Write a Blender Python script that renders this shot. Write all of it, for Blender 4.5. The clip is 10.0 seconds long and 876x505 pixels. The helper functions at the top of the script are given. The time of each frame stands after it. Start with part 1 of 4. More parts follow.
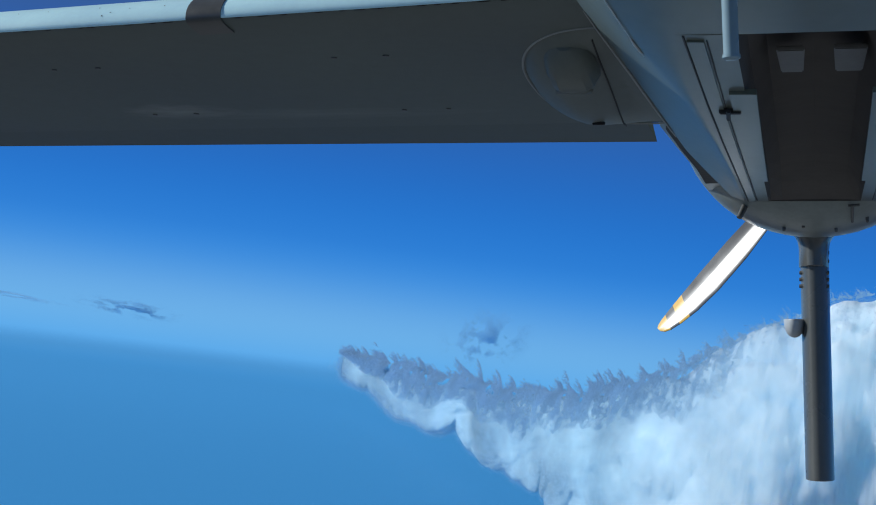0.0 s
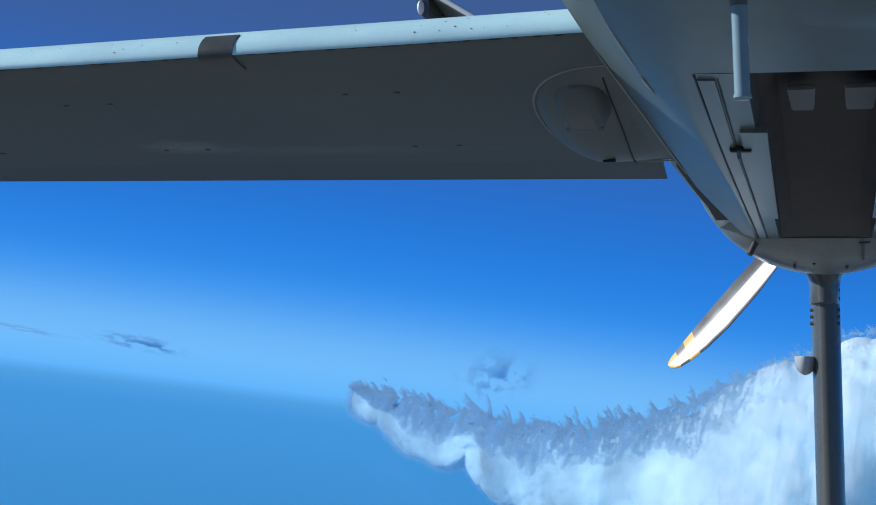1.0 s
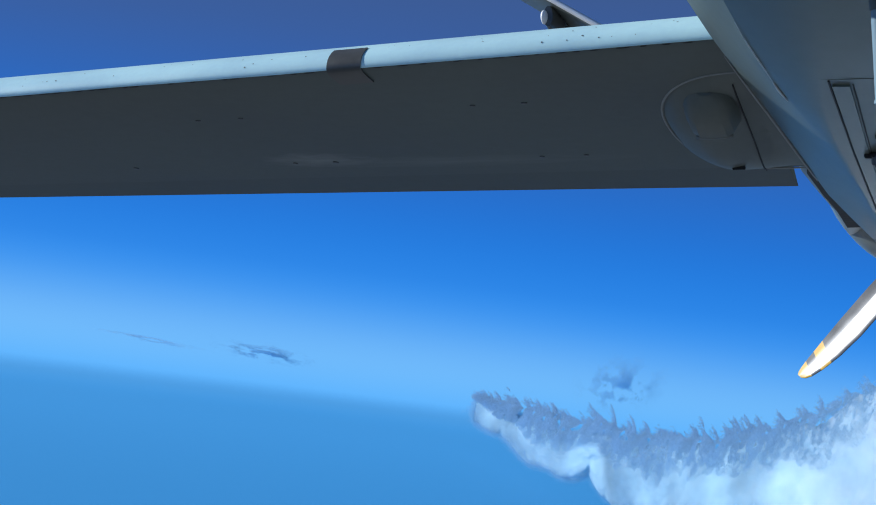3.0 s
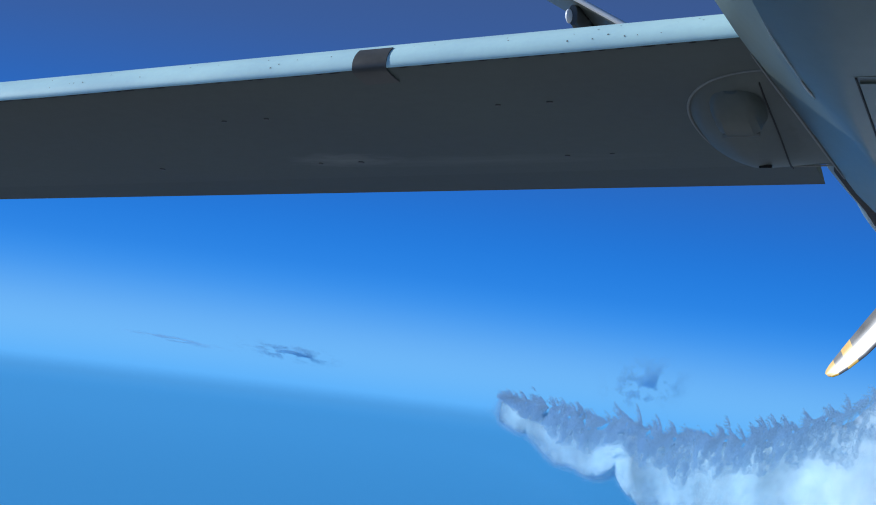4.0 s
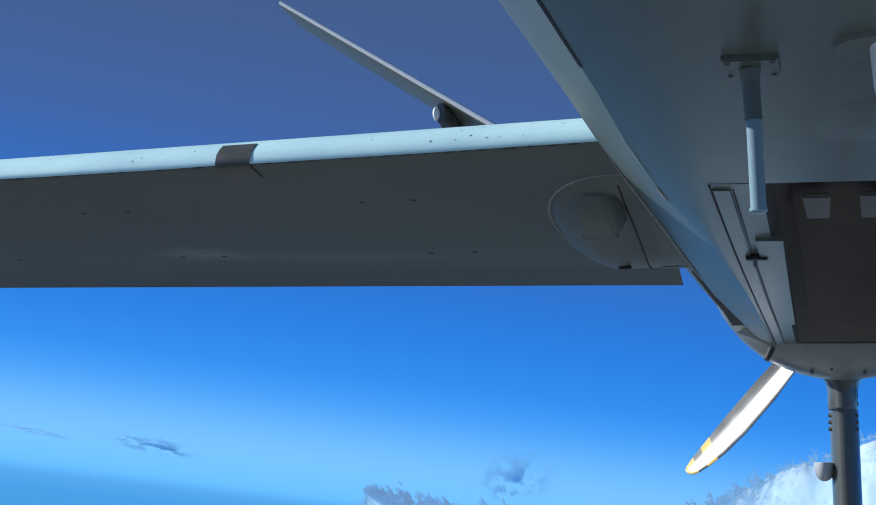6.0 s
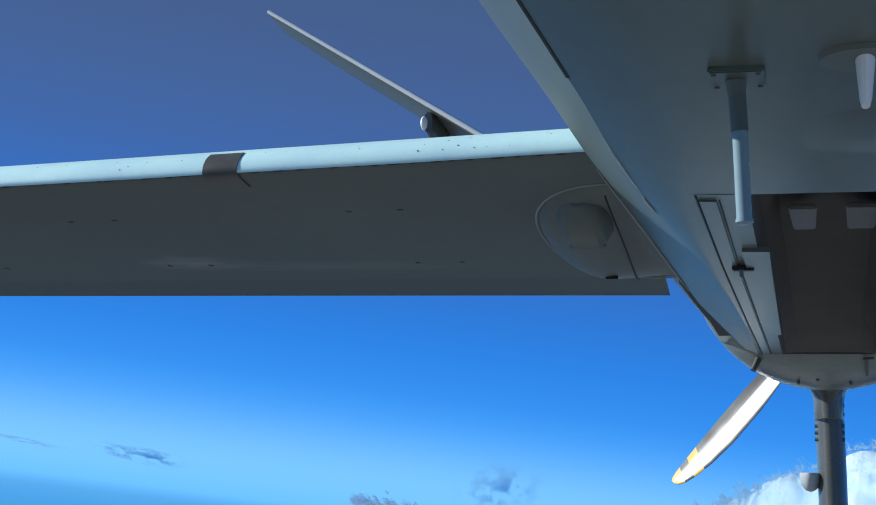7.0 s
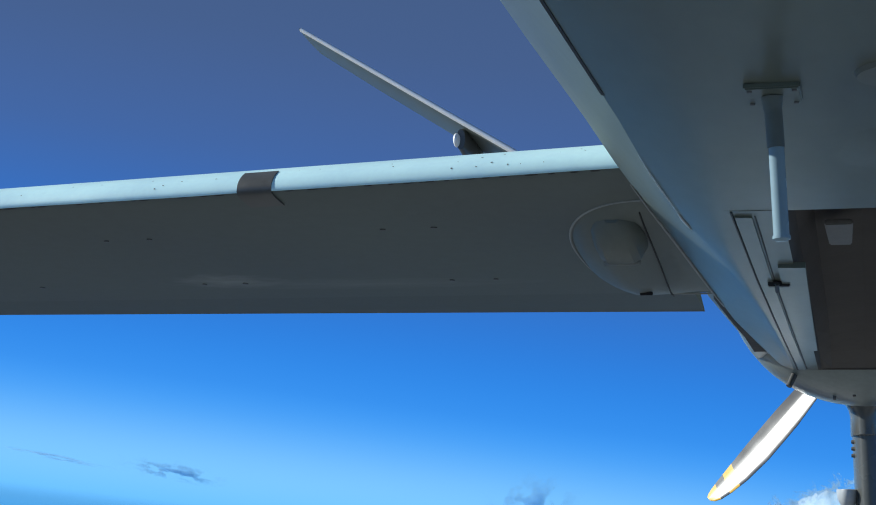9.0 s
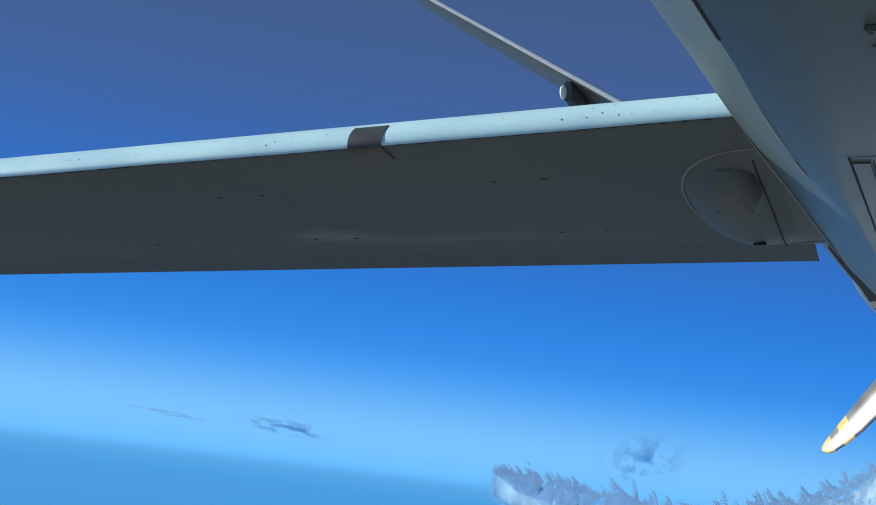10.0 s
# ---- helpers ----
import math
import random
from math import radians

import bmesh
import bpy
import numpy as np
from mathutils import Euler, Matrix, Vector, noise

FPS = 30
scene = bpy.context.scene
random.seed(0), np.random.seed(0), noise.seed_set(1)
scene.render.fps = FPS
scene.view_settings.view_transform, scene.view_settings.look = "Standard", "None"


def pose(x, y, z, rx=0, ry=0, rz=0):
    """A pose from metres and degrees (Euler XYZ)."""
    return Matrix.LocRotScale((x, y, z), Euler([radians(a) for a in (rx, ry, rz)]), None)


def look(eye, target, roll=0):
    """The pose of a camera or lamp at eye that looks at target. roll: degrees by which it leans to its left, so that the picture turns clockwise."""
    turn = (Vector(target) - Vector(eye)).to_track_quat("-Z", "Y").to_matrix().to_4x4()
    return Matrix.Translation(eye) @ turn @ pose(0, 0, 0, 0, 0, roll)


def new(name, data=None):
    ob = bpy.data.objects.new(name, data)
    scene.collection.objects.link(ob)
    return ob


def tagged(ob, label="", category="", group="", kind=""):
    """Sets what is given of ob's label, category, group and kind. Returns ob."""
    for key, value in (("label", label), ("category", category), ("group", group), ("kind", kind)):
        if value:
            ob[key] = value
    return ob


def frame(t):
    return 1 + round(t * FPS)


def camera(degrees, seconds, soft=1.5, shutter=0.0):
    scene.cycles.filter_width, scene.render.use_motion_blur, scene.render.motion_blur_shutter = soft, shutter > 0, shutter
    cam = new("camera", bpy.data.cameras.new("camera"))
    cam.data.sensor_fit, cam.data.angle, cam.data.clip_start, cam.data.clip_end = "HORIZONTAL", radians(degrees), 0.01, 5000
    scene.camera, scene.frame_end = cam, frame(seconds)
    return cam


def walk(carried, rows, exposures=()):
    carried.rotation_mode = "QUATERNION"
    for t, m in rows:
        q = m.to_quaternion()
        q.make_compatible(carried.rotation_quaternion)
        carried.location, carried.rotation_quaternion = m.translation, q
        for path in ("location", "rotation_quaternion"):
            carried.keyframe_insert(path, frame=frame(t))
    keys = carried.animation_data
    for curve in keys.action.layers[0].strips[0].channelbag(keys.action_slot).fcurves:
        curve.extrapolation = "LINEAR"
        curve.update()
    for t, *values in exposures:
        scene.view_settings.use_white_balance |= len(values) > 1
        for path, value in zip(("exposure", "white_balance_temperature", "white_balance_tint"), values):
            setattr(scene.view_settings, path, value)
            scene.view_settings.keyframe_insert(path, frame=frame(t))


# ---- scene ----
FOV = 31.0
EYE = (0.0, 0.0, 165.0)
cam = camera(FOV, 10.0, soft=1.05)

# seconds, then the turn of the camera ball in degrees (Euler XYZ); the lens sits 0.2 m ahead of the ball's pivot
PIVOT = (0.0506, -0.1915, 164.9721)
PATH = [
    (0.0, 92.433, -7.032, 13.376),
    (0.5, 93.502, -7.176, 13.119),
    (1.0, 93.661, -7.229, 13.728),
    (1.5, 93.572, -7.112, 14.823),
    (2.0, 93.564, -7.077, 16.143),
    (2.5, 93.565, -7.137, 17.278),
    (4.0, 93.334, -6.956, 19.132),
    (4.5, 95.274, -7.041, 17.791),
    (5.0, 97.004, -7.202, 15.103),
    (5.5, 97.033, -7.235, 14.647),
    (6.0, 97.306, -7.258, 14.282),
    (7.5, 98.084, -7.451, 13.743),
    (8.0, 98.534, -7.430, 14.192),
    (8.5, 98.508, -7.346, 14.665),
    (9.0, 98.142, -7.272, 15.023),
    (9.5, 96.498, -7.074, 17.082),
    (10.0, 96.022, -7.000, 18.948),
]


def lens_pose(rx, ry, rz):
    return pose(*PIVOT, rx, ry, rz) @ pose(0, 0, -0.2)


walk(cam, [(t, lens_pose(rx, ry, rz)) for t, rx, ry, rz in PATH], exposures=[
    (0, -0.20, 6550, 8), (1.0, 0.0, 6350, 9), (2.5, 0.0, 6250, 10), (4.0, -0.06, 6200, 10), (4.5, 0.0, 6350, 10),
    (6.0, 0.20, 6550, 8), (8.5, 0.27, 6800, 6), (10.0, 0.15, 6750, 7)])

# ---------------------------------------------------------------- world, sun
AIRFRAME = pose(*EYE, 0.882, -6.141, -0.094)          # the aircraft flies in a slight bank
SUN_LOCAL = Vector((-0.86, -0.04, 0.41)).normalized()   # towards the sun, in the aircraft's axes
SUN_DIR = (AIRFRAME.to_3x3() @ SUN_LOCAL).normalized()

world = bpy.data.worlds.new("sky")
scene.world = world
world.use_nodes = True
wn, wl = world.node_tree.nodes, world.node_tree.links
wn.clear()
w_out = wn.new("ShaderNodeOutputWorld")
w_bg = wn.new("ShaderNodeBackground")
w_sky = wn.new("ShaderNodeTexSky")
w_sky.sky_type = "NISHITA"
w_sky.sun_disc = False
w_sky.sun_elevation = math.asin(SUN_DIR.z)
w_sky.sun_rotation = math.atan2(SUN_DIR.x, SUN_DIR.y)
w_sky.altitude = 3000
w_sky.air_density = 1.0
w_sky.dust_density = 0.2
w_sky.ozone_density = 3.0
# haze near the horizon, clear deep blue above: a smooth gradient over height, laid over the sky texture
w_tc = wn.new("ShaderNodeTexCoord")
w_sep = wn.new("ShaderNodeSeparateXYZ")
wl.new(w_tc.outputs["Generated"], w_sep.inputs[0])
w_rng = wn.new("ShaderNodeMapRange")
w_rng.inputs["From Min"].default_value, w_rng.inputs["From Max"].default_value = -0.05, 0.40
wl.new(w_sep.outputs["Z"], w_rng.inputs["Value"])
w_ramp = wn.new("ShaderNodeValToRGB")
AIR = [(0.00, (.045, .400, 1.0)), (0.075, (.205, .550, .970)), (0.145, (.055, .330, .890)), (0.205, (.012, .225, .800)), (0.31, (.012, .158, .630)), (0.42, (.026, .124, .455)), (0.53, (.044, .108, .325)), (0.69, (.050, .094, .232)), (1.0, (.046, .084, .180))]
w_ramp.color_ramp.interpolation = "B_SPLINE"
for i, (p, c) in enumerate(AIR):
    q = w_ramp.color_ramp.elements[i] if i < 2 else w_ramp.color_ramp.elements.new(p)
    q.position, q.color = p, (*c, 1)
wl.new(w_rng.outputs["Result"], w_ramp.inputs["Fac"])
w_up = wn.new("ShaderNodeVectorMath")
w_up.operation = "SCALE"
w_up.inputs["Scale"].default_value = 10.0
wl.new(w_ramp.outputs["Color"], w_up.inputs[0])
w_mix = wn.new("ShaderNodeMix")
w_mix.data_type = "RGBA"
w_mix.inputs["Factor"].default_value = 0.96
wl.new(w_sky.outputs["Color"], w_mix.inputs["A"])
wl.new(w_up.outputs["Vector"], w_mix.inputs["B"])
wl.new(w_mix.outputs["Result"], w_bg.inputs["Color"])
w_bg.inputs["Strength"].default_value = 0.10
wl.new(w_bg.outputs["Background"], w_out.inputs["Surface"])

sun = new("sun", bpy.data.lights.new("sun", "SUN"))
sun.data.energy = 4.7
sun.data.angle = radians(0.5)
sun.data.color = (0.96, 0.98, 1.0)
sun.matrix_world = look((0, 0, 400), Vector((0, 0, 400)) - SUN_DIR)


# ---------------------------------------------------------------- materials
def material(name, colour, rough=0.5, metal=0.0, spread=0.15, scale=4.0, fine=60.0, bump=0.0, bump_scale=40.0, coat=0.0, pull=(1, 1, 1), gloss=0.5, sheen=0.28):
    """Paint, metal or rubber: a colour that varies at two scales, uneven gloss and a little relief."""
    m = bpy.data.materials.new(name)
    m.use_nodes = True
    n, l = m.node_tree.nodes, m.node_tree.links
    b = n["Principled BSDF"]
    tc = n.new("ShaderNodeTexCoord")
    big = n.new("ShaderNodeTexNoise")
    big.inputs["Scale"].default_value, big.inputs["Detail"].default_value = scale, 5
    small = n.new("ShaderNodeTexNoise")
    small.inputs["Scale"].default_value, small.inputs["Detail"].default_value = fine, 3
    streak = n.new("ShaderNodeMapping")
    streak.inputs["Scale"].default_value = pull
    l.new(tc.outputs["Object"], streak.inputs["Vector"])
    for q in (big, small):
        l.new(streak.outputs["Vector"], q.inputs["Vector"])
    b.inputs["Specular IOR Level"].default_value = gloss
    mix = n.new("ShaderNodeMath")
    mix.operation = "MULTIPLY_ADD"
    mix.inputs[1].default_value = 0.35
    l.new(small.outputs["Fac"], mix.inputs[0])
    l.new(big.outputs["Fac"], mix.inputs[2])
    ramp = n.new("ShaderNodeValToRGB")
    ramp.color_ramp.elements[0].position, ramp.color_ramp.elements[1].position = 0.40, 0.95
    ramp.color_ramp.elements[0].color = (*[c * (1 - spread) for c in colour], 1)
    ramp.color_ramp.elements[1].color = (*[min(1, c * (1 + spread)) for c in colour], 1)
    l.new(mix.outputs[0], ramp.inputs["Fac"])
    l.new(ramp.outputs["Color"], b.inputs["Base Color"])
    rr = n.new("ShaderNodeMapRange")
    rr.inputs["To Min"].default_value, rr.inputs["To Max"].default_value = max(0.02, rough - 0.08), min(1, rough + 0.1)
    l.new(big.outputs["Fac"], rr.inputs["Value"])
    l.new(rr.outputs["Result"], b.inputs["Roughness"])
    b.inputs["Metallic"].default_value = metal
    b.inputs["Coat Weight"].default_value, b.inputs["Coat Roughness"].default_value = coat, sheen
    if bump:
        bt = n.new("ShaderNodeTexNoise")
        bt.inputs["Scale"].default_value, bt.inputs["Detail"].default_value = bump_scale, 6
        l.new(tc.outputs["Object"], bt.inputs["Vector"])
        bp = n.new("ShaderNodeBump")
        bp.inputs["Strength"].default_value, bp.inputs["Distance"].default_value = bump, 0.002
        l.new(bt.outputs["Fac"], bp.inputs["Height"])
        l.new(bp.outputs["Normal"], b.inputs["Normal"])
    return m


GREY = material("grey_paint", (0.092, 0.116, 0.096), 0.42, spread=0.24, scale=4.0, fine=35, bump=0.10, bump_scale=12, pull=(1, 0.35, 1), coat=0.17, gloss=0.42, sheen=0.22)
COWL_GREY = material("cowl_paint", (0.185, 0.215, 0.20), 0.36, spread=0.20, scale=5, fine=40, bump=0.08, bump_scale=14, coat=0.35)
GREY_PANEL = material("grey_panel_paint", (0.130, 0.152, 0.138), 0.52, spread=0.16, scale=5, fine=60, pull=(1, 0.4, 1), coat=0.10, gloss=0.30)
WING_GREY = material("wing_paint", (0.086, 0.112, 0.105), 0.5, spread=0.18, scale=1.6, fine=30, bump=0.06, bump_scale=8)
# wing grey made darker: the flap's shade is put into its colour
FLAP_SHADED = material("flap_shaded", (0.070, 0.093, 0.088), 0.5, spread=0.18, scale=1.6, fine=30, bump=0.06, bump_scale=8)


def stain(m, x, y, wide, long, colour):
    """A pale wiped smear with ragged ends on the paint."""
    n, l = m.node_tree.nodes, m.node_tree.links
    b = n["Principled BSDF"]
    old = b.inputs["Base Color"].links[0].from_socket
    tc, mp, ln, tex, fac, mix = (n.new(k) for k in ("ShaderNodeTexCoord", "ShaderNodeMapping", "ShaderNodeVectorMath", "ShaderNodeTexNoise", "ShaderNodeMapRange", "ShaderNodeMix"))
    mp.inputs["Location"].default_value = (-x / wide, -y / long, 0)
    mp.inputs["Scale"].default_value = (1 / wide, 1 / long, 0)
    l.new(tc.outputs["Object"], mp.inputs["Vector"])
    ln.operation = "LENGTH"
    l.new(mp.outputs["Vector"], ln.inputs[0])
    tex.inputs["Scale"].default_value, tex.inputs["Detail"].default_value = 2.2, 5
    l.new(mp.outputs["Vector"], tex.inputs["Vector"])
    add = n.new("ShaderNodeMath")
    add.operation = "MULTIPLY_ADD"
    add.inputs[1].default_value = 1.6
    l.new(tex.outputs["Fac"], add.inputs[0])
    l.new(ln.outputs["Value"], add.inputs[2])
    fac.inputs["From Min"].default_value, fac.inputs["From Max"].default_value = 0.7, 1.9
    fac.inputs["To Min"].default_value, fac.inputs["To Max"].default_value = 0.7, 0.0
    l.new(add.outputs[0], fac.inputs["Value"])
    mix.data_type = "RGBA"
    l.new(fac.outputs["Result"], mix.inputs["Factor"])
    l.new(old, mix.inputs["A"])
    mix.inputs["B"].default_value = (*colour, 1)
    l.new(mix.outputs["Result"], b.inputs["Base Color"])


stain(WING_GREY, -1.67, 3.96, 0.16, 0.09, (0.27, 0.30, 0.29))
stain(WING_GREY, -1.30, 4.02, 0.45, 0.07, (0.165, 0.20, 0.185))
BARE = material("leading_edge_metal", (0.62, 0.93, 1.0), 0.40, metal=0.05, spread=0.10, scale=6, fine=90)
TAPE = material("dark_tape", (0.078, 0.080, 0.075), 0.38, spread=0.2, scale=20, fine=120)
DARK = material("bay_lining", (0.105, 0.098, 0.092), 0.9, spread=0.12, scale=3, fine=20, gloss=0.1)
BRACKET = material("bracket_paint", (0.11, 0.11, 0.105), 0.6, spread=0.2, scale=15)
BAY_GREY = material("bay_bracket_paint", (0.155, 0.16, 0.155), 0.5, spread=0.18, scale=15)
# pale grey that stands for lit rims and the hump's lit rear face
PALE_EDGE = material("pale_edge", (0.27, 0.29, 0.28), 0.5, spread=0.15, scale=20)
# highlight on the hull's crease, put into a pale colour
CREASE_GLINT = material("crease_glint", (0.52, 0.56, 0.56), 0.35, spread=0.12, scale=25)
GAP = material("panel_gap", (0.030, 0.030, 0.030), 0.7, spread=0.2, scale=20)
BLACK = material("black_rubber", (0.008, 0.008, 0.009), 0.6, spread=0.3, scale=30)
POLE = material("pole_paint", (0.23, 0.33, 0.37), 0.24, spread=0.08, scale=20, gloss=0.35)
WHITE = material("white_radome", (0.85, 0.86, 0.85), 0.35, spread=0.06, scale=20)
POD_PAINT = material("pod_paint", (0.42, 0.45, 0.46), 0.3, spread=0.12, scale=15)
FIN_GREY = material("fin_paint", (0.086, 0.090, 0.084), 0.26, spread=0.15, scale=3, fine=40)


def blade_material():
    """Dark grey blade with two slanting yellow bands towards its tip, worn at the edges."""
    m = material("blade_paint", (0.052, 0.052, 0.050), 0.28, spread=0.2, scale=6, fine=60, gloss=1.0)
    n, l = m.node_tree.nodes, m.node_tree.links
    b = n["Principled BSDF"]
    old = b.inputs["Base Color"].links[0].from_socket
    tc = n.new("ShaderNodeTexCoord")
    sep = n.new("ShaderNodeSeparateXYZ")
    l.new(tc.outputs["Object"], sep.inputs[0])
    slant = n.new("ShaderNodeMath")
    slant.operation = "MULTIPLY_ADD"
    slant.inputs[1].default_value = 0.45
    l.new(sep.outputs["X"], slant.inputs[0])
    l.new(sep.outputs["Z"], slant.inputs[2])
    band = n.new("ShaderNodeValToRGB")
    band.color_ramp.interpolation = "CONSTANT"
    e = band.color_ramp.elements
    e[0].position, e[0].color = 0.0, (0, 0, 0, 1)
    e[1].position, e[1].color = 0.50, (1, 1, 1, 1)
    for p, v in ((0.66, 0), (0.80, 1)):
        q = e.new(p)
        q.color = (v, v, v, 1)
    rng = n.new("ShaderNodeMapRange")
    rng.inputs["From Min"].default_value, rng.inputs["From Max"].default_value = 0.90, 1.40
    l.new(slant.outputs[0], rng.inputs["Value"])
    l.new(rng.outputs["Result"], band.inputs["Fac"])
    mix = n.new("ShaderNodeMix")
    mix.data_type = "RGBA"
    l.new(band.outputs["Color"], mix.inputs["Factor"])
    l.new(old, mix.inputs["A"])
    mix.inputs["B"].default_value = (0.70, 0.40, 0.02, 1)
    l.new(mix.outputs["Result"], b.inputs["Base Color"])
    return m


BLADE = blade_material()


def sea_material():
    m = bpy.data.materials.new("sea_water")
    m.use_nodes = True
    n, l = m.node_tree.nodes, m.node_tree.links
    b = n["Principled BSDF"]
    tc = n.new("ShaderNodeTexCoord")
    big = n.new("ShaderNodeTexNoise")
    big.inputs["Scale"].default_value, big.inputs["Detail"].default_value = 0.0012, 6
    l.new(tc.outputs["Object"], big.inputs["Vector"])
    ramp = n.new("ShaderNodeValToRGB")
    ramp.color_ramp.elements[0].color = (0.001, 0.028, 0.098, 1)
    ramp.color_ramp.elements[1].color = (0.002, 0.038, 0.125, 1)
    l.new(big.outputs["Fac"], ramp.inputs["Fac"])
    l.new(ramp.outputs["Color"], b.inputs["Base Color"])
    b.inputs["Roughness"].default_value = 0.55
    b.inputs["IOR"].default_value = 1.33
    b.inputs["Specular IOR Level"].default_value = 0.3
    wave = n.new("ShaderNodeTexNoise")
    wave.inputs["Scale"].default_value, wave.inputs["Detail"].default_value = 0.15, 8
    l.new(tc.outputs["Object"], wave.inputs["Vector"])
    bp = n.new("ShaderNodeBump")
    bp.inputs["Strength"].default_value, bp.inputs["Distance"].default_value = 0.6, 1.0
    l.new(wave.outputs["Fac"], bp.inputs["Height"])
    l.new(bp.outputs["Normal"], b.inputs["Normal"])
    # haze is put into the sea's alpha, which falls from 0.8 km to the rim
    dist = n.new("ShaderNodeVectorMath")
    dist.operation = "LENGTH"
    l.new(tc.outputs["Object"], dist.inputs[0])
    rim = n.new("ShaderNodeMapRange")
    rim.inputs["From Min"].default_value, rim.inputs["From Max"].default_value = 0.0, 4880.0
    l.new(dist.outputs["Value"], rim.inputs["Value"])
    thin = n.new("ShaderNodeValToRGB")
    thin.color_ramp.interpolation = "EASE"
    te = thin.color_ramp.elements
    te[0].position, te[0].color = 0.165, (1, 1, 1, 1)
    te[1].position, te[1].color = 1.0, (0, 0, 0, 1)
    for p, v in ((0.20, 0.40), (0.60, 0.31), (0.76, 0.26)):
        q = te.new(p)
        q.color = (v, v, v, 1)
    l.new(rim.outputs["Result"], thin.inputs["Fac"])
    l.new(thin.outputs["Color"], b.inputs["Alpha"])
    return m


def cloud_material(name, colour, scale=0.01, relief=14.0, thin=0.0):
    """Cloud droplets: matt, letting some light through; thin clouds let the sky show."""
    m = bpy.data.materials.new(name)
    m.use_nodes = True
    n, l = m.node_tree.nodes, m.node_tree.links
    n.clear()
    out = n.new("ShaderNodeOutputMaterial")
    tc = n.new("ShaderNodeTexCoord")
    big = n.new("ShaderNodeTexNoise")
    big.inputs["Scale"].default_value, big.inputs["Detail"].default_value = scale, 9
    big.inputs["Roughness"].default_value = 0.65
    flat = n.new("ShaderNodeMapping")               # the bank recedes quickly: keep its billows as tall as they are wide
    flat.inputs["Scale"].default_value = (1.0, 0.14, 1.0)
    l.new(tc.outputs["Object"], flat.inputs["Vector"])
    l.new(flat.outputs["Vector"], big.inputs["Vector"])
    ramp = n.new("ShaderNodeValToRGB")
    ramp.color_ramp.elements[0].position, ramp.color_ramp.elements[1].position = 0.35, 0.65
    ramp.color_ramp.elements[0].color = (*[c * 0.82 for c in colour], 1)
    ramp.color_ramp.elements[1].color = (*colour, 1)
    l.new(big.outputs["Fac"], ramp.inputs["Fac"])
    mix = n.new("ShaderNodeBsdfPrincipled")
    mix.inputs["Roughness"].default_value = 1.0
    mix.inputs["Specular IOR Level"].default_value = 0.0
    mix.inputs["Subsurface Weight"].default_value = 1.0
    mix.inputs["Subsurface Radius"].default_value = (1.0, 1.0, 1.0)
    mix.inputs["Subsurface Scale"].default_value = 60.0
    bp = n.new("ShaderNodeBump")
    bp.inputs["Strength"].default_value, bp.inputs["Distance"].default_value = 0.4, relief
    l.new(big.outputs["Fac"], bp.inputs["Height"])
    l.new(ramp.outputs["Color"], mix.inputs["Base Color"])
    l.new(bp.outputs["Normal"], mix.inputs["Normal"])
    last = mix
    if thin:
        # smoky: leaning streaks of thinner vapour let the sky through
        clear, gap, lean, fold = (n.new(k) for k in ("ShaderNodeBsdfTransparent", "ShaderNodeMapRange", "ShaderNodeMapping", "ShaderNodeTexNoise"))
        lean.inputs["Rotation"].default_value = (0, radians(25), 0)
        lean.inputs["Scale"].default_value = (1.0, 0.10, 0.8)
        l.new(tc.outputs["Object"], lean.inputs["Vector"])
        fold.inputs["Scale"].default_value, fold.inputs["Detail"].default_value = scale * 1.6, 4
        l.new(lean.outputs["Vector"], fold.inputs["Vector"])
        gap.inputs["From Min"].default_value, gap.inputs["From Max"].default_value = 0.36, 0.66
        gap.inputs["To Min"].default_value, gap.inputs["To Max"].default_value = thin, 1.0
        l.new(fold.outputs["Fac"], gap.inputs["Value"])
        last = n.new("ShaderNodeMixShader")
        # denser and whiter where the bank heaps up behind the tail
        where, heap, white = (n.new(k) for k in ("ShaderNodeSeparateXYZ", "ShaderNodeMapRange", "ShaderNodeMix"))
        l.new(tc.outputs["Object"], where.inputs[0])
        heap.inputs["From Min"].default_value, heap.inputs["From Max"].default_value = -120.0, 20.0
        l.new(where.outputs["X"], heap.inputs["Value"])
        most = n.new("ShaderNodeMath")
        most.operation = "MAXIMUM"
        l.new(gap.outputs["Result"], most.inputs[0])
        l.new(heap.outputs["Result"], most.inputs[1])
        l.new(most.outputs[0], last.inputs[0])
        white.data_type = "RGBA"
        l.new(heap.outputs["Result"], white.inputs["Factor"])
        l.new(ramp.outputs["Color"], white.inputs["A"])
        white.inputs["B"].default_value = (0.58, 0.79, 0.93, 1)
        l.new(white.outputs["Result"], mix.inputs["Base Color"])
        l.new(clear.outputs[0], last.inputs[1])
        l.new(mix.outputs[0], last.inputs[2])
    l.new(last.outputs[0], out.inputs["Surface"])
    return m


SEA = sea_material()
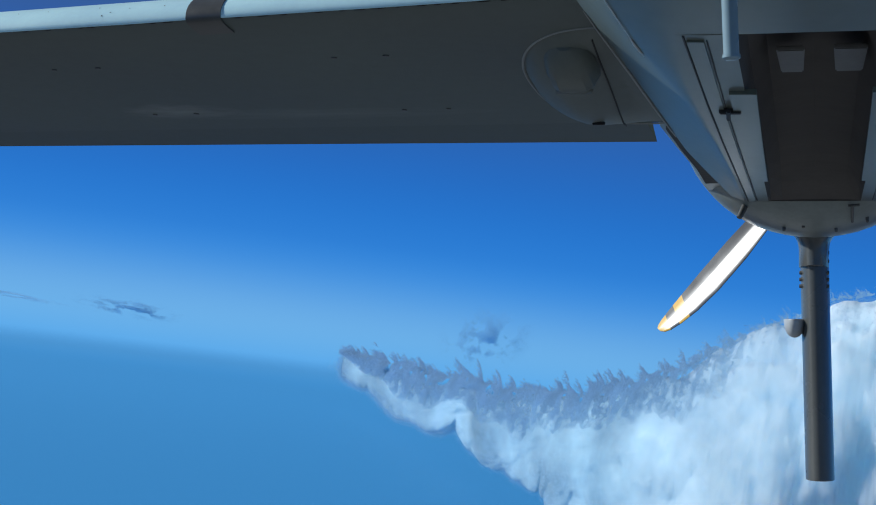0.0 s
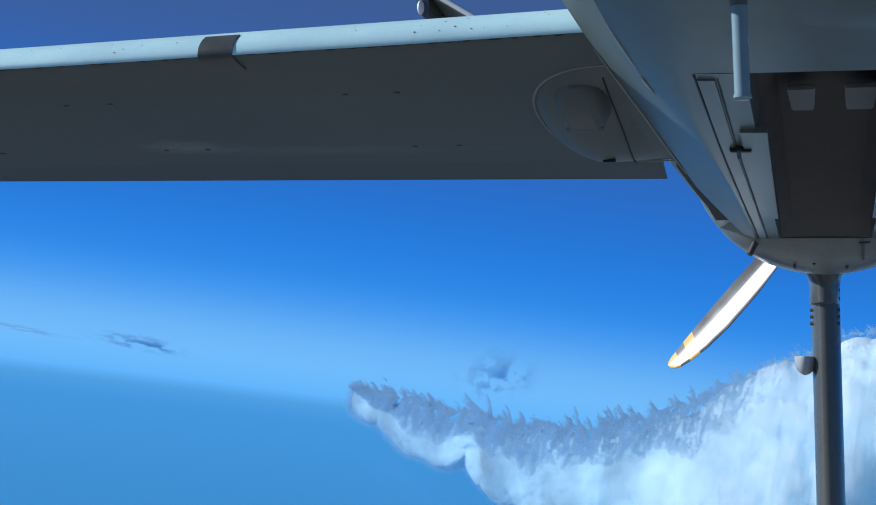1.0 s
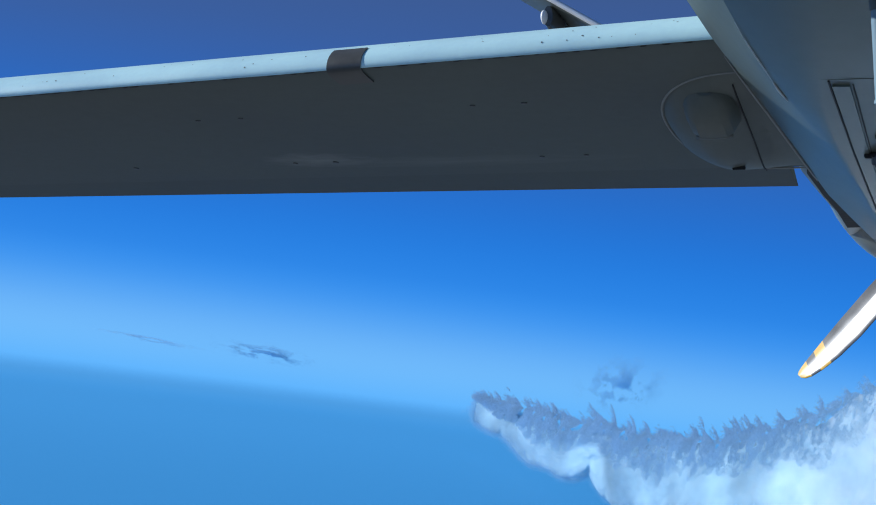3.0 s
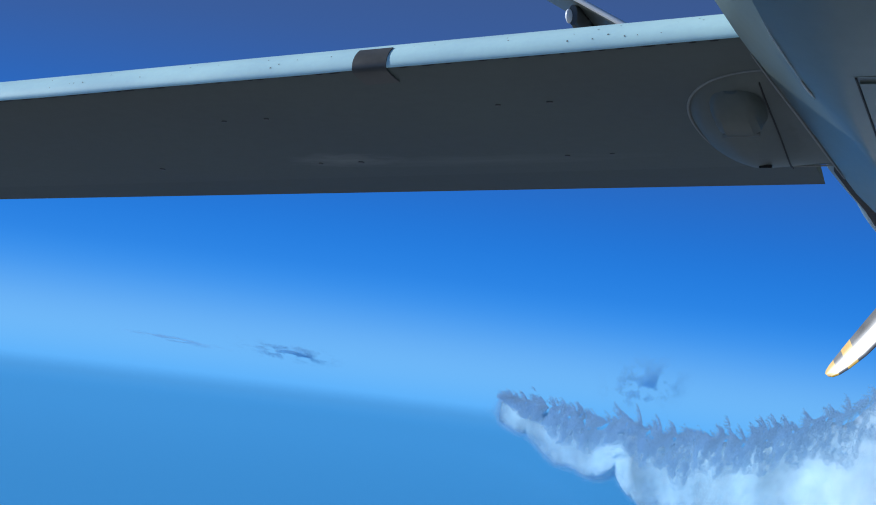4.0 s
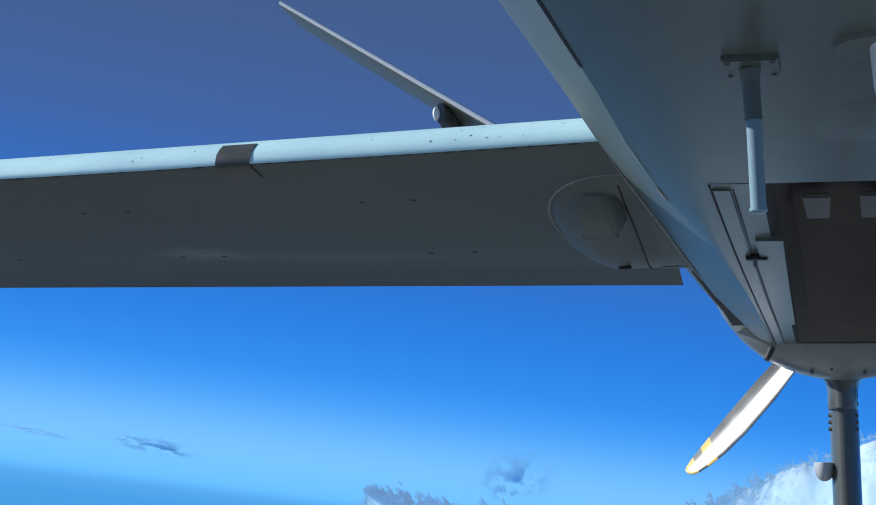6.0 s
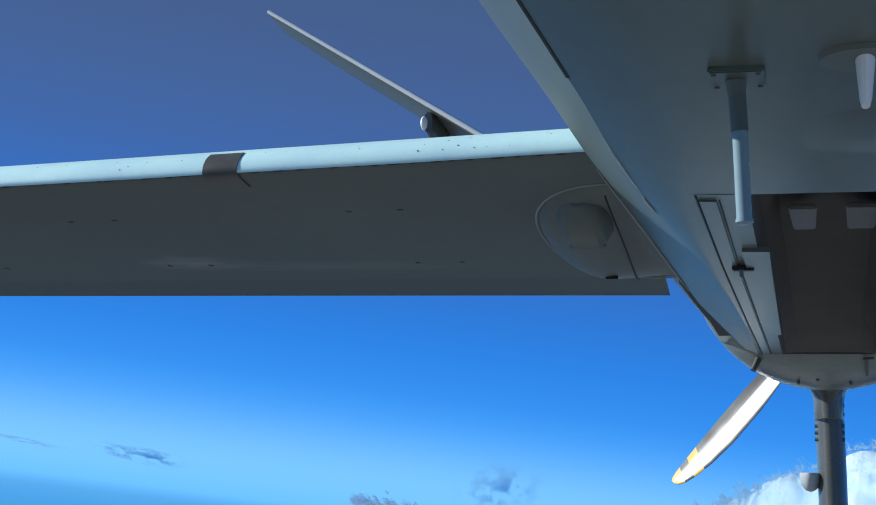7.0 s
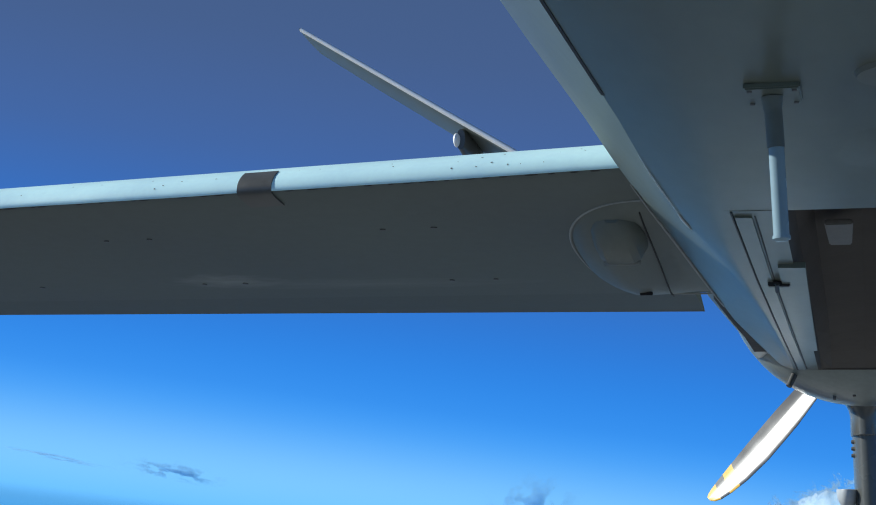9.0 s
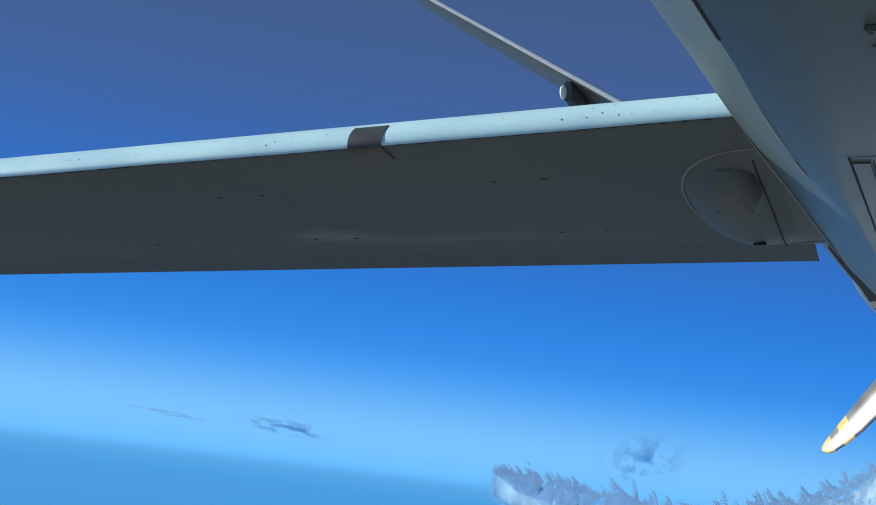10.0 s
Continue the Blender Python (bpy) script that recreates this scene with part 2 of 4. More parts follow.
# white cloud, with the blue of the haze before it put into the colour
CLOUD = cloud_material("cloud_haze_blue", (0.25, 0.43, 0.56), 0.010, relief=4.0, thin=0.40)

# albedo of the unseen layer added as bounce light from below
BOUNCE_LAYER = cloud_material("bounce_layer", (0.41, 0.41, 0.39), 0.006, relief=4.0)


def droplet_material(name, colour):
    """Loose cloud: matt specks that scatter light forwards and back alike."""
    m = bpy.data.materials.new(name)
    m.use_nodes = True
    n, l = m.node_tree.nodes, m.node_tree.links
    n.clear()
    out, d, t, mix = (n.new(k) for k in ("ShaderNodeOutputMaterial", "ShaderNodeBsdfDiffuse", "ShaderNodeBsdfTranslucent", "ShaderNodeMixShader"))
    tc, big, ramp = (n.new(k) for k in ("ShaderNodeTexCoord", "ShaderNodeTexNoise", "ShaderNodeValToRGB"))
    big.inputs["Scale"].default_value, big.inputs["Detail"].default_value = 0.02, 4
    l.new(tc.outputs["Object"], big.inputs["Vector"])
    ramp.color_ramp.elements[0].position, ramp.color_ramp.elements[1].position = 0.3, 0.7
    ramp.color_ramp.elements[0].color = (*[c * 0.88 for c in colour], 1)
    ramp.color_ramp.elements[1].color = (*[min(1, c * 1.08) for c in colour], 1)
    l.new(big.outputs["Fac"], ramp.inputs["Fac"])
    mix.inputs[0].default_value = 0.5
    for q in (d, t):
        l.new(ramp.outputs["Color"], q.inputs["Color"])
    l.new(d.outputs[0], mix.inputs[1])
    l.new(t.outputs[0], mix.inputs[2])
    l.new(mix.outputs[0], out.inputs["Surface"])
    return m


# the same haze tint is put into the colours of the loose droplets
CLOUD_VEIL = droplet_material("cloud_veil", (0.43, 0.68, 0.86))
CLOUD_TORN = droplet_material("cloud_torn", (0.39, 0.60, 0.78))
CLOUD_WISP = droplet_material("cloud_wisp", (0.34, 0.63, 0.84))


# ---------------------------------------------------------------- building helpers
def part(name, bm, mat, parent, label="", sharp=38, smooth=True):
    """One mesh object under a thing or a part, in the same axes as its parent."""
    bmesh.ops.recalc_face_normals(bm, faces=bm.faces)
    me = bpy.data.meshes.new(name)
    bm.to_mesh(me)
    bm.free()
    me.materials.append(mat)
    if smooth:
        for p in me.polygons:
            p.use_smooth = True
        me.set_sharp_from_angle(angle=radians(sharp))
    ob = new(name, me)
    ob.parent = parent
    return tagged(ob, label) if label else ob


def loft(bm, rings, closed=True, caps=True):
    """Skin over rings of equally many points."""
    made = [[bm.verts.new(p) for p in ring] for ring in rings]
    k = len(made[0])
    for a, b in zip(made, made[1:]):
        for i in range(k if closed else k - 1):
            j = (i + 1) % k
            bm.faces.new((a[i], a[j], b[j], b[i]))
    if caps and closed:
        bm.faces.new(made[0][::-1])
        bm.faces.new(made[-1])
    return made


def lerp(table, y):
    """A row of numbers between the rows of a table that starts with y."""
    if y <= table[0][0]:
        return table[0][1:]
    for a, b in zip(table, table[1:]):
        if y <= b[0]:
            f = (y - a[0]) / (b[0] - a[0])
            return tuple(p + (q - p) * f for p, q in zip(a[1:], b[1:]))
    return table[-1][1:]


def slab(bm, corners, thick, bevel=0.0):
    """A plate from its corner points, thickened upwards by thick."""
    top = [bm.verts.new(c) for c in corners]
    low = [bm.verts.new((c[0], c[1], c[2] + thick)) for c in corners]
    n = len(corners)
    bm.faces.new(top[::-1])
    bm.faces.new(low)
    for i in range(n):
        j = (i + 1) % n
        bm.faces.new((top[i], top[j], low[j], low[i]))
    if bevel:
        bmesh.ops.bevel(bm, geom=bm.edges[:], offset=bevel, segments=2, affect="EDGES")


def tube(bm, a, b, r0, r1=None, n=20, rings=2, squash=1.0):
    """A round bar from a to b."""
    a, b = Vector(a), Vector(b)
    r1 = r0 if r1 is None else r1
    w = (b - a).normalized()
    u = w.orthogonal().normalized()
    v = w.cross(u)
    out = []
    for k in range(rings):
        f = k / (rings - 1)
        c, r = a.lerp(b, f), r0 + (r1 - r0) * f
        out.append([c + u * r * math.cos(2 * math.pi * i / n) + v * r * squash * math.sin(2 * math.pi * i / n) for i in range(n)])
    loft(bm, out)


# ---------------------------------------------------------------- sea
bm = bmesh.new()
SEA_R = 4890.0
rings = [0.0, 50, 150, 400, 900, 1800, 3000, 4200, SEA_R]
centre = bm.verts.new((0, 0, 0))
prev = None
for r in rings[1:]:
    ring = [bm.verts.new((r * math.cos(2 * math.pi * i / 160), r * math.sin(2 * math.pi * i / 160), 0)) for i in range(160)]
    for i in range(160):
        j = (i + 1) % 160
        bm.faces.new((centre, ring[i], ring[j]) if prev is None else (prev[i], ring[i], ring[j], prev[j]))
    prev = ring
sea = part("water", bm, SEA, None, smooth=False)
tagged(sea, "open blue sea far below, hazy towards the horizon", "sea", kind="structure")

# ---------------------------------------------------------------- aircraft
aircraft = new("unmanned_aircraft")
aircraft.matrix_world = AIRFRAME
tagged(aircraft, "grey unmanned aircraft in flight, with pusher propeller and V-tail", "aircraft")

# y, side half width, side height, crease half width, crease height, flat belly half width, belly height, top height
HULL = [
    (-1.50, 0.060, 0.800, 0.050, 0.770, 0.030, 0.750, 0.86),
    (-1.20, 0.300, 0.800, 0.240, 0.680, 0.140, 0.610, 1.05),
    (-0.50, 0.449, 0.755, 0.351, 0.617, 0.240, 0.530, 1.28),
    (0.50, 0.525, 0.751, 0.330, 0.528, 0.200, 0.500, 1.42),
    (2.10, 0.514, 0.735, 0.323, 0.522, 0.200, 0.499, 1.45),
    (2.45, 0.527, 0.751, 0.330, 0.526, 0.215, 0.502, 1.45),
    (2.95, 0.519, 0.741, 0.330, 0.534, 0.250, 0.510, 1.44),
    (3.30, 0.507, 0.717, 0.321, 0.541, 0.262, 0.512, 1.43),
    (3.65, 0.490, 0.695, 0.309, 0.542, 0.262, 0.515, 1.42),
    (4.10, 0.466, 0.669, 0.300, 0.547, 0.264, 0.525, 1.41),
    (4.60, 0.442, 0.638, 0.291, 0.552, 0.266, 0.537, 1.40),
    (5.50, 0.431, 0.632, 0.296, 0.575, 0.274, 0.562, 1.38),
    (6.40, 0.402, 0.634, 0.306, 0.598, 0.290, 0.590, 1.38),
    (7.40, 0.372, 0.642, 0.322, 0.622, 0.310, 0.617, 1.40),
]
BAY_FRONT, BAY_BACK = 2.75, 7.36


def bay_half(y):
    return 0.135 + (y - BAY_FRONT) * 0.0150


def hull_half(y, xo):
    ws, zs, wc, zc, wb, zb, zt = lerp(HULL, y)
    wb = max(wb, xo + 0.02)
    pts = [(xo, zb), (xo + (wb - xo) * 0.5, zb), (wb, zb + 0.002)]
    for i in range(1, 6):                       # rounded belly corner up to the crease
        f = i / 6
        c = (wb + (wc - wb) * 0.55, zb + (zc - zb) * 0.30)
        pts.append(((1 - f) ** 2 * wb + 2 * f * (1 - f) * c[0] + f * f * wc, (1 - f) ** 2 * zb + 2 * f * (1 - f) * c[1] + f * f * zc))
    pts.append((wc, zc))
    for i in range(1, 5):                       # lower side, curving up from the crease to the widest line
        f = i / 5
        c = (wc + (ws - wc) * 0.58, zc + (zs - zc) * 0.53)
        pts.append(((1 - f) ** 2 * wc + 2 * f * (1 - f) * c[0] + f * f * ws, (1 - f) ** 2 * zc + 2 * f * (1 - f) * c[1] + f * f * zs))
    for i in range(0, 15):                      # side and back
        a = math.pi / 2 * i / 14
        pts.append((ws * math.cos(a) ** 0.75 if i < 14 else 0.0, zs + (zt - zs) * math.sin(a) ** 0.9))
    return pts


def build_fuselage():
    bm = bmesh.new()
    ys = [-1.5, -1.4, -1.3, -1.2, -1.0, -0.75, -0.5, -0.2, 0.1, 0.5, 0.9, 1.3, 1.7, 2.1, 2.27, 2.45, 2.6, BAY_FRONT - 0.001, BAY_FRONT, 2.95, 3.12, 3.3, 3.48, 3.65, 3.87, 4.1, 4.35, 4.6, 5.05, 5.5, 5.95, 6.4, 6.9, BAY_BACK, BAY_BACK + 0.001, 7.40]
    for side in (-1, 1):
        rows = []
        for y in ys:
            xo = bay_half(y) if BAY_FRONT <= y <= BAY_BACK else 0.0
            rows.append([(side * x, y, z) for x, z in hull_half(y, xo)])
        loft(bm, rows, closed=False)
    bmesh.ops.remove_doubles(bm, verts=bm.verts[:], dist=0.0004)
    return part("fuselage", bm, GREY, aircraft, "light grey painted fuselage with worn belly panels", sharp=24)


fuselage = build_fuselage()


def belly(y):
    return lerp(HULL, y)[5]


def build_bay():
    """The open dark bay in the belly: walls and roof of a shallow trough."""
    bm = bmesh.new()
    rows = []
    for y, k in ((BAY_FRONT, 1), (3.2, 1), (4.0, 1), (5.0, 1), (6.0, 1), (6.6, 0.8), (7.0, 0.5), (BAY_BACK, 0.05)):
        h, z = bay_half(y), belly(y)
        rows.append([(-h, y, z), (-h + 0.012, y, z + 0.07 * k), (-h * 0.7, y, z + 0.13 * k), (0, y, z + 0.15 * k), (h * 0.7, y, z + 0.13 * k), (h - 0.012, y, z + 0.07 * k), (h, y, z)])
    made = loft(bm, rows, closed=False)
    bm.faces.new(made[0])
    bm.faces.new(made[-1][::-1])
    return part("belly_bay", bm, DARK, fuselage, "black lining of an open belly bay", smooth=False)


build_bay()
for x0, x1, y0, y1 in ((-0.080, -0.020, 3.43, 3.66), (0.040, 0.110, 3.42, 3.66)):
    bm = bmesh.new()
    slab(bm, [(x0, y0, belly(y0) + 0.085), (x1, y0, belly(y0) + 0.085), (x1 - 0.004, y1, belly(y1) + 0.075), (x0 + 0.006, y1, belly(y1) + 0.075)], 0.012, 0.003)
    part("bracket", bm, BAY_GREY, fuselage, "grey bracket inside the dark bay")


def strip_plate(name, x_front, x_back, width_front, width_back, y0, y1, drop, mat, label="", steps=10):
    """A long thin plate that follows the belly, on one side."""
    bm = bmesh.new()
    rows = []
    for i in range(steps + 1):
        f = i / steps
        y = y0 + (y1 - y0) * f
        x, w, z = x_front + (x_back - x_front) * f, width_front + (width_back - width_front) * f, belly(y)
        s = 1 if x > 0 else -1
        rows.append([(x, y, z - drop), (x + s * w, y, z - drop + 0.001), (x + s * w, y, z + 0.004), (x, y, z + 0.004)])
    loft(bm, rows)
    return part(name, bm, mat, fuselage, label, sharp=30)


for s in (-1, 1):
    strip_plate("sill_plate", s * 0.190, s * 0.258, 0.030, 0.032, 2.80, 7.34, 0.004, GREY, "grey sill plate along the bay")
    strip_plate("groove", s * 0.222, s * 0.292, 0.0034, 0.006, 2.76, 7.36, 0.0015, GAP, "dark panel gap")
    strip_plate("groove", s * 0.184, s * 0.250, 0.0024, 0.005, 2.80, 7.30, 0.0015, GAP, "dark panel gap")
    strip_plate("bay_door", s * 0.120, s * 0.168, 0.058, 0.048, 3.42, 5.95, 0.009, GREY, "grey fixed door plate at the edge of the bay")
    bm = bmesh.new()
    slab(bm, [(s * 0.165, 3.69, belly(3.69) - 0.013), (s * 0.215, 3.69, belly(3.69) - 0.013), (s * 0.215, 3.72, belly(3.72) - 0.013), (s * 0.165, 3.72, belly(3.72) - 0.013)], 0.012, 0.002)
    tube(bm, (s * 0.192, 3.66, belly(3.7) - 0.012), (s * 0.200, 3.82, belly(3.85) - 0.012), 0.005, n=8)
    part("latch", bm, BLACK, fuselage, "small black latch on the bay sill")


# ---- belly details
# shallow round-cornered blister that swells softly out of the belly
bm = bmesh.new()
rows = []
for i in range(15):
    r = 1 - i / 14.2
    z = belly(2.2) + 0.002 - 0.007 * (1 - r * r) ** 1.6
    ring = []
    for k in range(48):
        q = 2 * math.pi * k / 48
        sx, sy = math.copysign(abs(math.cos(q)) ** 0.6, math.cos(q)), math.copysign(abs(math.sin(q)) ** 0.6, math.sin(q))
        ring.append((0.115 + 0.185 * r * sx, 2.225 + 0.190 * r * sy, z))
    rows.append(ring)
loft(bm, rows)
part("belly_blister", bm, GREY, fuselage, "shallow rounded blister on the belly")

bm = bmesh.new()
slab(bm, [(-0.137, 1.865, belly(1.9) - 0.007), (-0.070, 1.865, belly(1.9) - 0.007), (-0.070, 1.945, belly(1.9) - 0.007), (-0.137, 1.945, belly(1.9) - 0.007)], 0.009, 0.002)
mast = part("mast_antenna", bm, GREY, fuselage, "grey rod antenna on a bolted foot plate")
# the hull's shadow on the rod's upper end, put into a darker tube
bm = bmesh.new()
tube(bm, (-0.105, 1.905, belly(1.9) - 0.008), (-0.104, 1.905, belly(1.9) - 0.030), 0.0135, 0.0100, n=24, rings=4)
tube(bm, (-0.104, 1.905, belly(1.9) - 0.02), (-0.1008, 1.905, 0.428), 0.0108, 0.0108, n=28, rings=3)
part("shaded_end", bm, GREY_PANEL, mast, "rod's upper end, the hull's shadow put into its darker grey", sharp=50)
bm = bmesh.new()
tube(bm, (-0.102, 1.905, 0.46), (-0.096, 1.905, 0.320), 0.0095, 0.0095, n=28, rings=3)
tube(bm, (-0.096, 1.905, 0.3205), (-0.0959, 1.905, 0.3165), 0.0108, 0.0108, n=28)
tube(bm, (-0.0959, 1.905, 0.3168), (-0.0958, 1.905, 0.3140), 0.0098, 0.0070, n=28)
part("rod", bm, POLE, mast, "pale blue-grey painted rod", sharp=50)
for x, y in ((-0.130, 1.875), (-0.077, 1.875), (-0.130, 1.935), (-0.077, 1.935)):
    bm = bmesh.new()
    tube(bm, (x, y, belly(1.9) - 0.005), (x, y, belly(1.9) - 0.0090), 0.0035, 0.003, n=10)
    part("bolt", bm, BRACKET, mast)

bm = bmesh.new()
tube(bm, (0.048, 1.84, belly(1.84) + 0.002), (0.048, 1.84, belly(1.84) - 0.006), 0.057, 0.053, n=40, rings=3)
puck = part("blade_antenna", bm, GREY_PANEL, fuselage, "small white blade antenna on a round grey plate")
bm = bmesh.new()
rows = []
for i in range(8):
    f = i / 7
    w, c = 0.0115 - 0.0052 * f - (0.0012 if i == 7 else 0), 0.030 - 0.012 * f
    z = belly(1.84) - 0.005 - 0.053 * f + (0.001 if i == 7 else 0)
    rows.append([(0.046 + w * math.cos(q), 1.84 + 0.010 * f + c * math.sin(q), z) for q in [2 * math.pi * k / 20 for k in range(20)]])
loft(bm, rows)
part("blade", bm, WHITE, puck, "white blade")

for s in (-1, 1):
    bm = bmesh.new()
    rows = []
    for i in range(9):
        y = 1.00 + 0.97 * i / 8
        _, _, wc, zc, _, _, _ = lerp(HULL, y)
        rows.append([(s * (wc - 0.003), y, zc - 0.0020), (s * (wc + 0.0015), y, zc - 0.0010), (s * (wc + 0.001), y, zc + 0.004), (s * (wc - 0.004), y, zc + 0.002)])
    loft(bm, rows)
    part("groove", bm, BLACK, fuselage, "dark panel gap")
# pale beads that stand in for the highlight along the crease of the hull
for s in (-1, 1):
    for y0, y1, w in ((2.34, 2.94, 0.0010), (2.86, 3.10, 0.0020)):
        bm = bmesh.new()
        rows = []
        for i in range(15):
            y = y0 + (y1 - y0) * i / 14
            _, _, wc, zc, _, _, _ = lerp(HULL, y)
            t = w * (0.25 + math.sin(math.pi * i / 14))
            rows.append([(s * (wc + t * math.cos(q)), y, zc - 0.002 + t * math.sin(q)) for q in [2 * math.pi * k / 8 for k in range(8)]])
        loft(bm, rows)
        part("crease_highlight", bm, CREASE_GLINT, fuselage, "thin pale bead painted as the highlight on the hull's crease")

# pale bead where the hull meets the wing roots: rim light put into colour
for s in (-1, 1):
    bm = bmesh.new()
    rows = []
    for i in range(25):
        y = 3.45 + 1.65 * i / 24
        ws, zs, _, _, _, _, _ = lerp(HULL, y)
        t = 0.0042 * (0.4 + 0.6 * math.sin(math.pi * i / 24))
        rows.append([(s * (ws - 0.001 + t * math.cos(q)), y, zs - 0.004 + t * math.sin(q)) for q in [2 * math.pi * k / 8 for k in range(8)]])
    loft(bm, rows)
    part("root_rim_light", bm, PALE_EDGE, fuselage, "thin pale bead for the rim light along the wing root")

# ---------------------------------------------------------------- wings
TAU = lambda u: 5 * (0.2969 * math.sqrt(u) - 0.126 * u - 0.3516 * u * u + 0.2843 * u ** 3 - 0.1036 * u ** 4)
UPPER, LOWER = 0.162, 0.034


def wing_line(s):
    """Leading edge (y, z) and trailing edge (y, z) at the span station s."""
    return (3.098 + 0.080 * (s - 0.476), 0.669 - 0.013 * (s - 0.476)), (4.50 - 0.012 * (s - 0.45), 0.5432 + 0.0054 * (s - 0.45))


def wing_point(s, u, up, off=0.0):
    (ly, lz), (ty, tz) = wing_line(s)
    c = ty - ly
    h = c * TAU(u) * (UPPER if up else -LOWER)
    e = 1e-4
    slope = (c * (TAU(min(1, u + e)) - TAU(max(0, u - e))) * (UPPER if up else -LOWER)) / (c * (min(1, u + e) - max(0, u - e)))
    n = Vector((-slope, 1)).normalized() * (1 if up else -1)
    return ly + c * u + n.x * off, lz + (tz - lz) * u + h + n.y * off


def under(s, y):
    """Height of the wing's underside."""
    (ly, lz), (ty, tz) = wing_line(s)
    u = min(1, max(0, (y - ly) / (ty - ly)))
    return lz + (tz - lz) * u - (ty - ly) * TAU(u) * LOWER


HINGE = 0.79
US = [0, 0.0015, 0.004, 0.009, 0.016, 0.026, 0.04, 0.06, 0.09, 0.13, 0.18, 0.25, 0.33, 0.42, 0.52, 0.62, 0.71, HINGE]


def build_wing(s):
    bm = bmesh.new()
    spans = [0.38, 0.436, 0.476, 0.7, 1.0, 1.4, 1.9, 2.5, 3.3, 4.5, 6.0, 7.5, 9.0, 9.8, 9.95, 10.02]
    rows = []
    for d in spans:
        k = 1.0 if d < 9.9 else (0.8 if d < 10 else 0.45)
        ring = [wing_point(d, u, True) for u in reversed(US)] + [wing_point(d, u, False) for u in US[1:]]
        zc = sum(p[1] for p in ring) / len(ring)
        rows.append([(s * d, y, zc + (z - zc) * k) for y, z in ring])
    loft(bm, rows)
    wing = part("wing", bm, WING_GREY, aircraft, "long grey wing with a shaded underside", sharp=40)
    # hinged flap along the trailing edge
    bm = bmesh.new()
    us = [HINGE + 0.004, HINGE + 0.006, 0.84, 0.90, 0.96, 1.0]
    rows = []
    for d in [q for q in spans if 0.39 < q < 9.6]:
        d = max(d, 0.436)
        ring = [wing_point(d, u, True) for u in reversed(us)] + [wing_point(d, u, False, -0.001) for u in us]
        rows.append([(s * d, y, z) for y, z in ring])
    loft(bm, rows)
    part("flap", bm, FLAP_SHADED, wing, "grey flap along the trailing edge", sharp=40)
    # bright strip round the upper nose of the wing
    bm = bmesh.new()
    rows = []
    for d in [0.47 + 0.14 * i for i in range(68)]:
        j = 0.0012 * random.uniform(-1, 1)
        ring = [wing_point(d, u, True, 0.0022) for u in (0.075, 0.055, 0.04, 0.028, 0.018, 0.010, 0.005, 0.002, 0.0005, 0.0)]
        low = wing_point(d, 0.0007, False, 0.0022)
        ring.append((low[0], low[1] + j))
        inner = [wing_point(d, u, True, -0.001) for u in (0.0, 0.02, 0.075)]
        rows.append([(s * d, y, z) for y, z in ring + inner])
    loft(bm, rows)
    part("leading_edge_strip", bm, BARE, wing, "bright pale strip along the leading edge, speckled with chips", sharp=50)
    return wing


wing = build_wing(-1)
for w in (wing, build_wing(1)):
    w.scale = (1.15, 1.15, 1.15)                # chord 1.6 m at the root


def wing_patch(name, s0, s1, us_up, us_low, mat, label, slant=0.0, off=0.0045):
    """A thin sheet wrapped round the starboard wing's nose."""
    bm = bmesh.new()
    ring_u = [(u, True) for u in reversed(us_up)] + [(u, False) for u in us_low]
    rows = []
    for i in range(7):
        d = s0 + (s1 - s0) * i / 6
        outer = [(-(d + slant * u), *wing_point(d, u, up, off)) for u, up in ring_u]
        inner = [(-(d + slant * u), *wing_point(d, u, up, 0.0002)) for u, up in reversed(ring_u)]
        rows.append(outer + inner)
    loft(bm, rows)
    return part(name, bm, mat, wing, label, sharp=60)


UN = [0.0, 0.0015, 0.004, 0.009, 0.016, 0.026, 0.038]
wing_patch("tape", 1.240, 1.322, UN[:-1], UN[1:] + [0.05], TAPE, "dark tape wrapped round the wing's leading edge", slant=-0.13)

# chips and insect marks on the bright strip
bm = bmesh.new()
for _ in range(40):
    d, u, k = random.uniform(0.5, 2.6), random.choice((0.004, 0.008, 0.014, 0.022, 0.03)), random.uniform(0.0008, 0.0022)
    if 1.22 < d < 1.34:
        continue
    y, z = wing_point(d, u, True, 0.0028)
    y2, z2 = wing_point(d, u + k * 0.45, True, 0.0028)
    ring = [bm.verts.new((-d + k * random.uniform(0.7, 1.5) * math.cos(q), y + (y2 - y) * math.sin(q), z + (z2 - z) * math.sin(q))) for q in [2 * math.pi * j / 7 for j in range(7)]]
    bm.faces.new(ring)
tagged(part("chips", bm, BRACKET, wing, "dark chips on the bright strip"), kind="stuff")

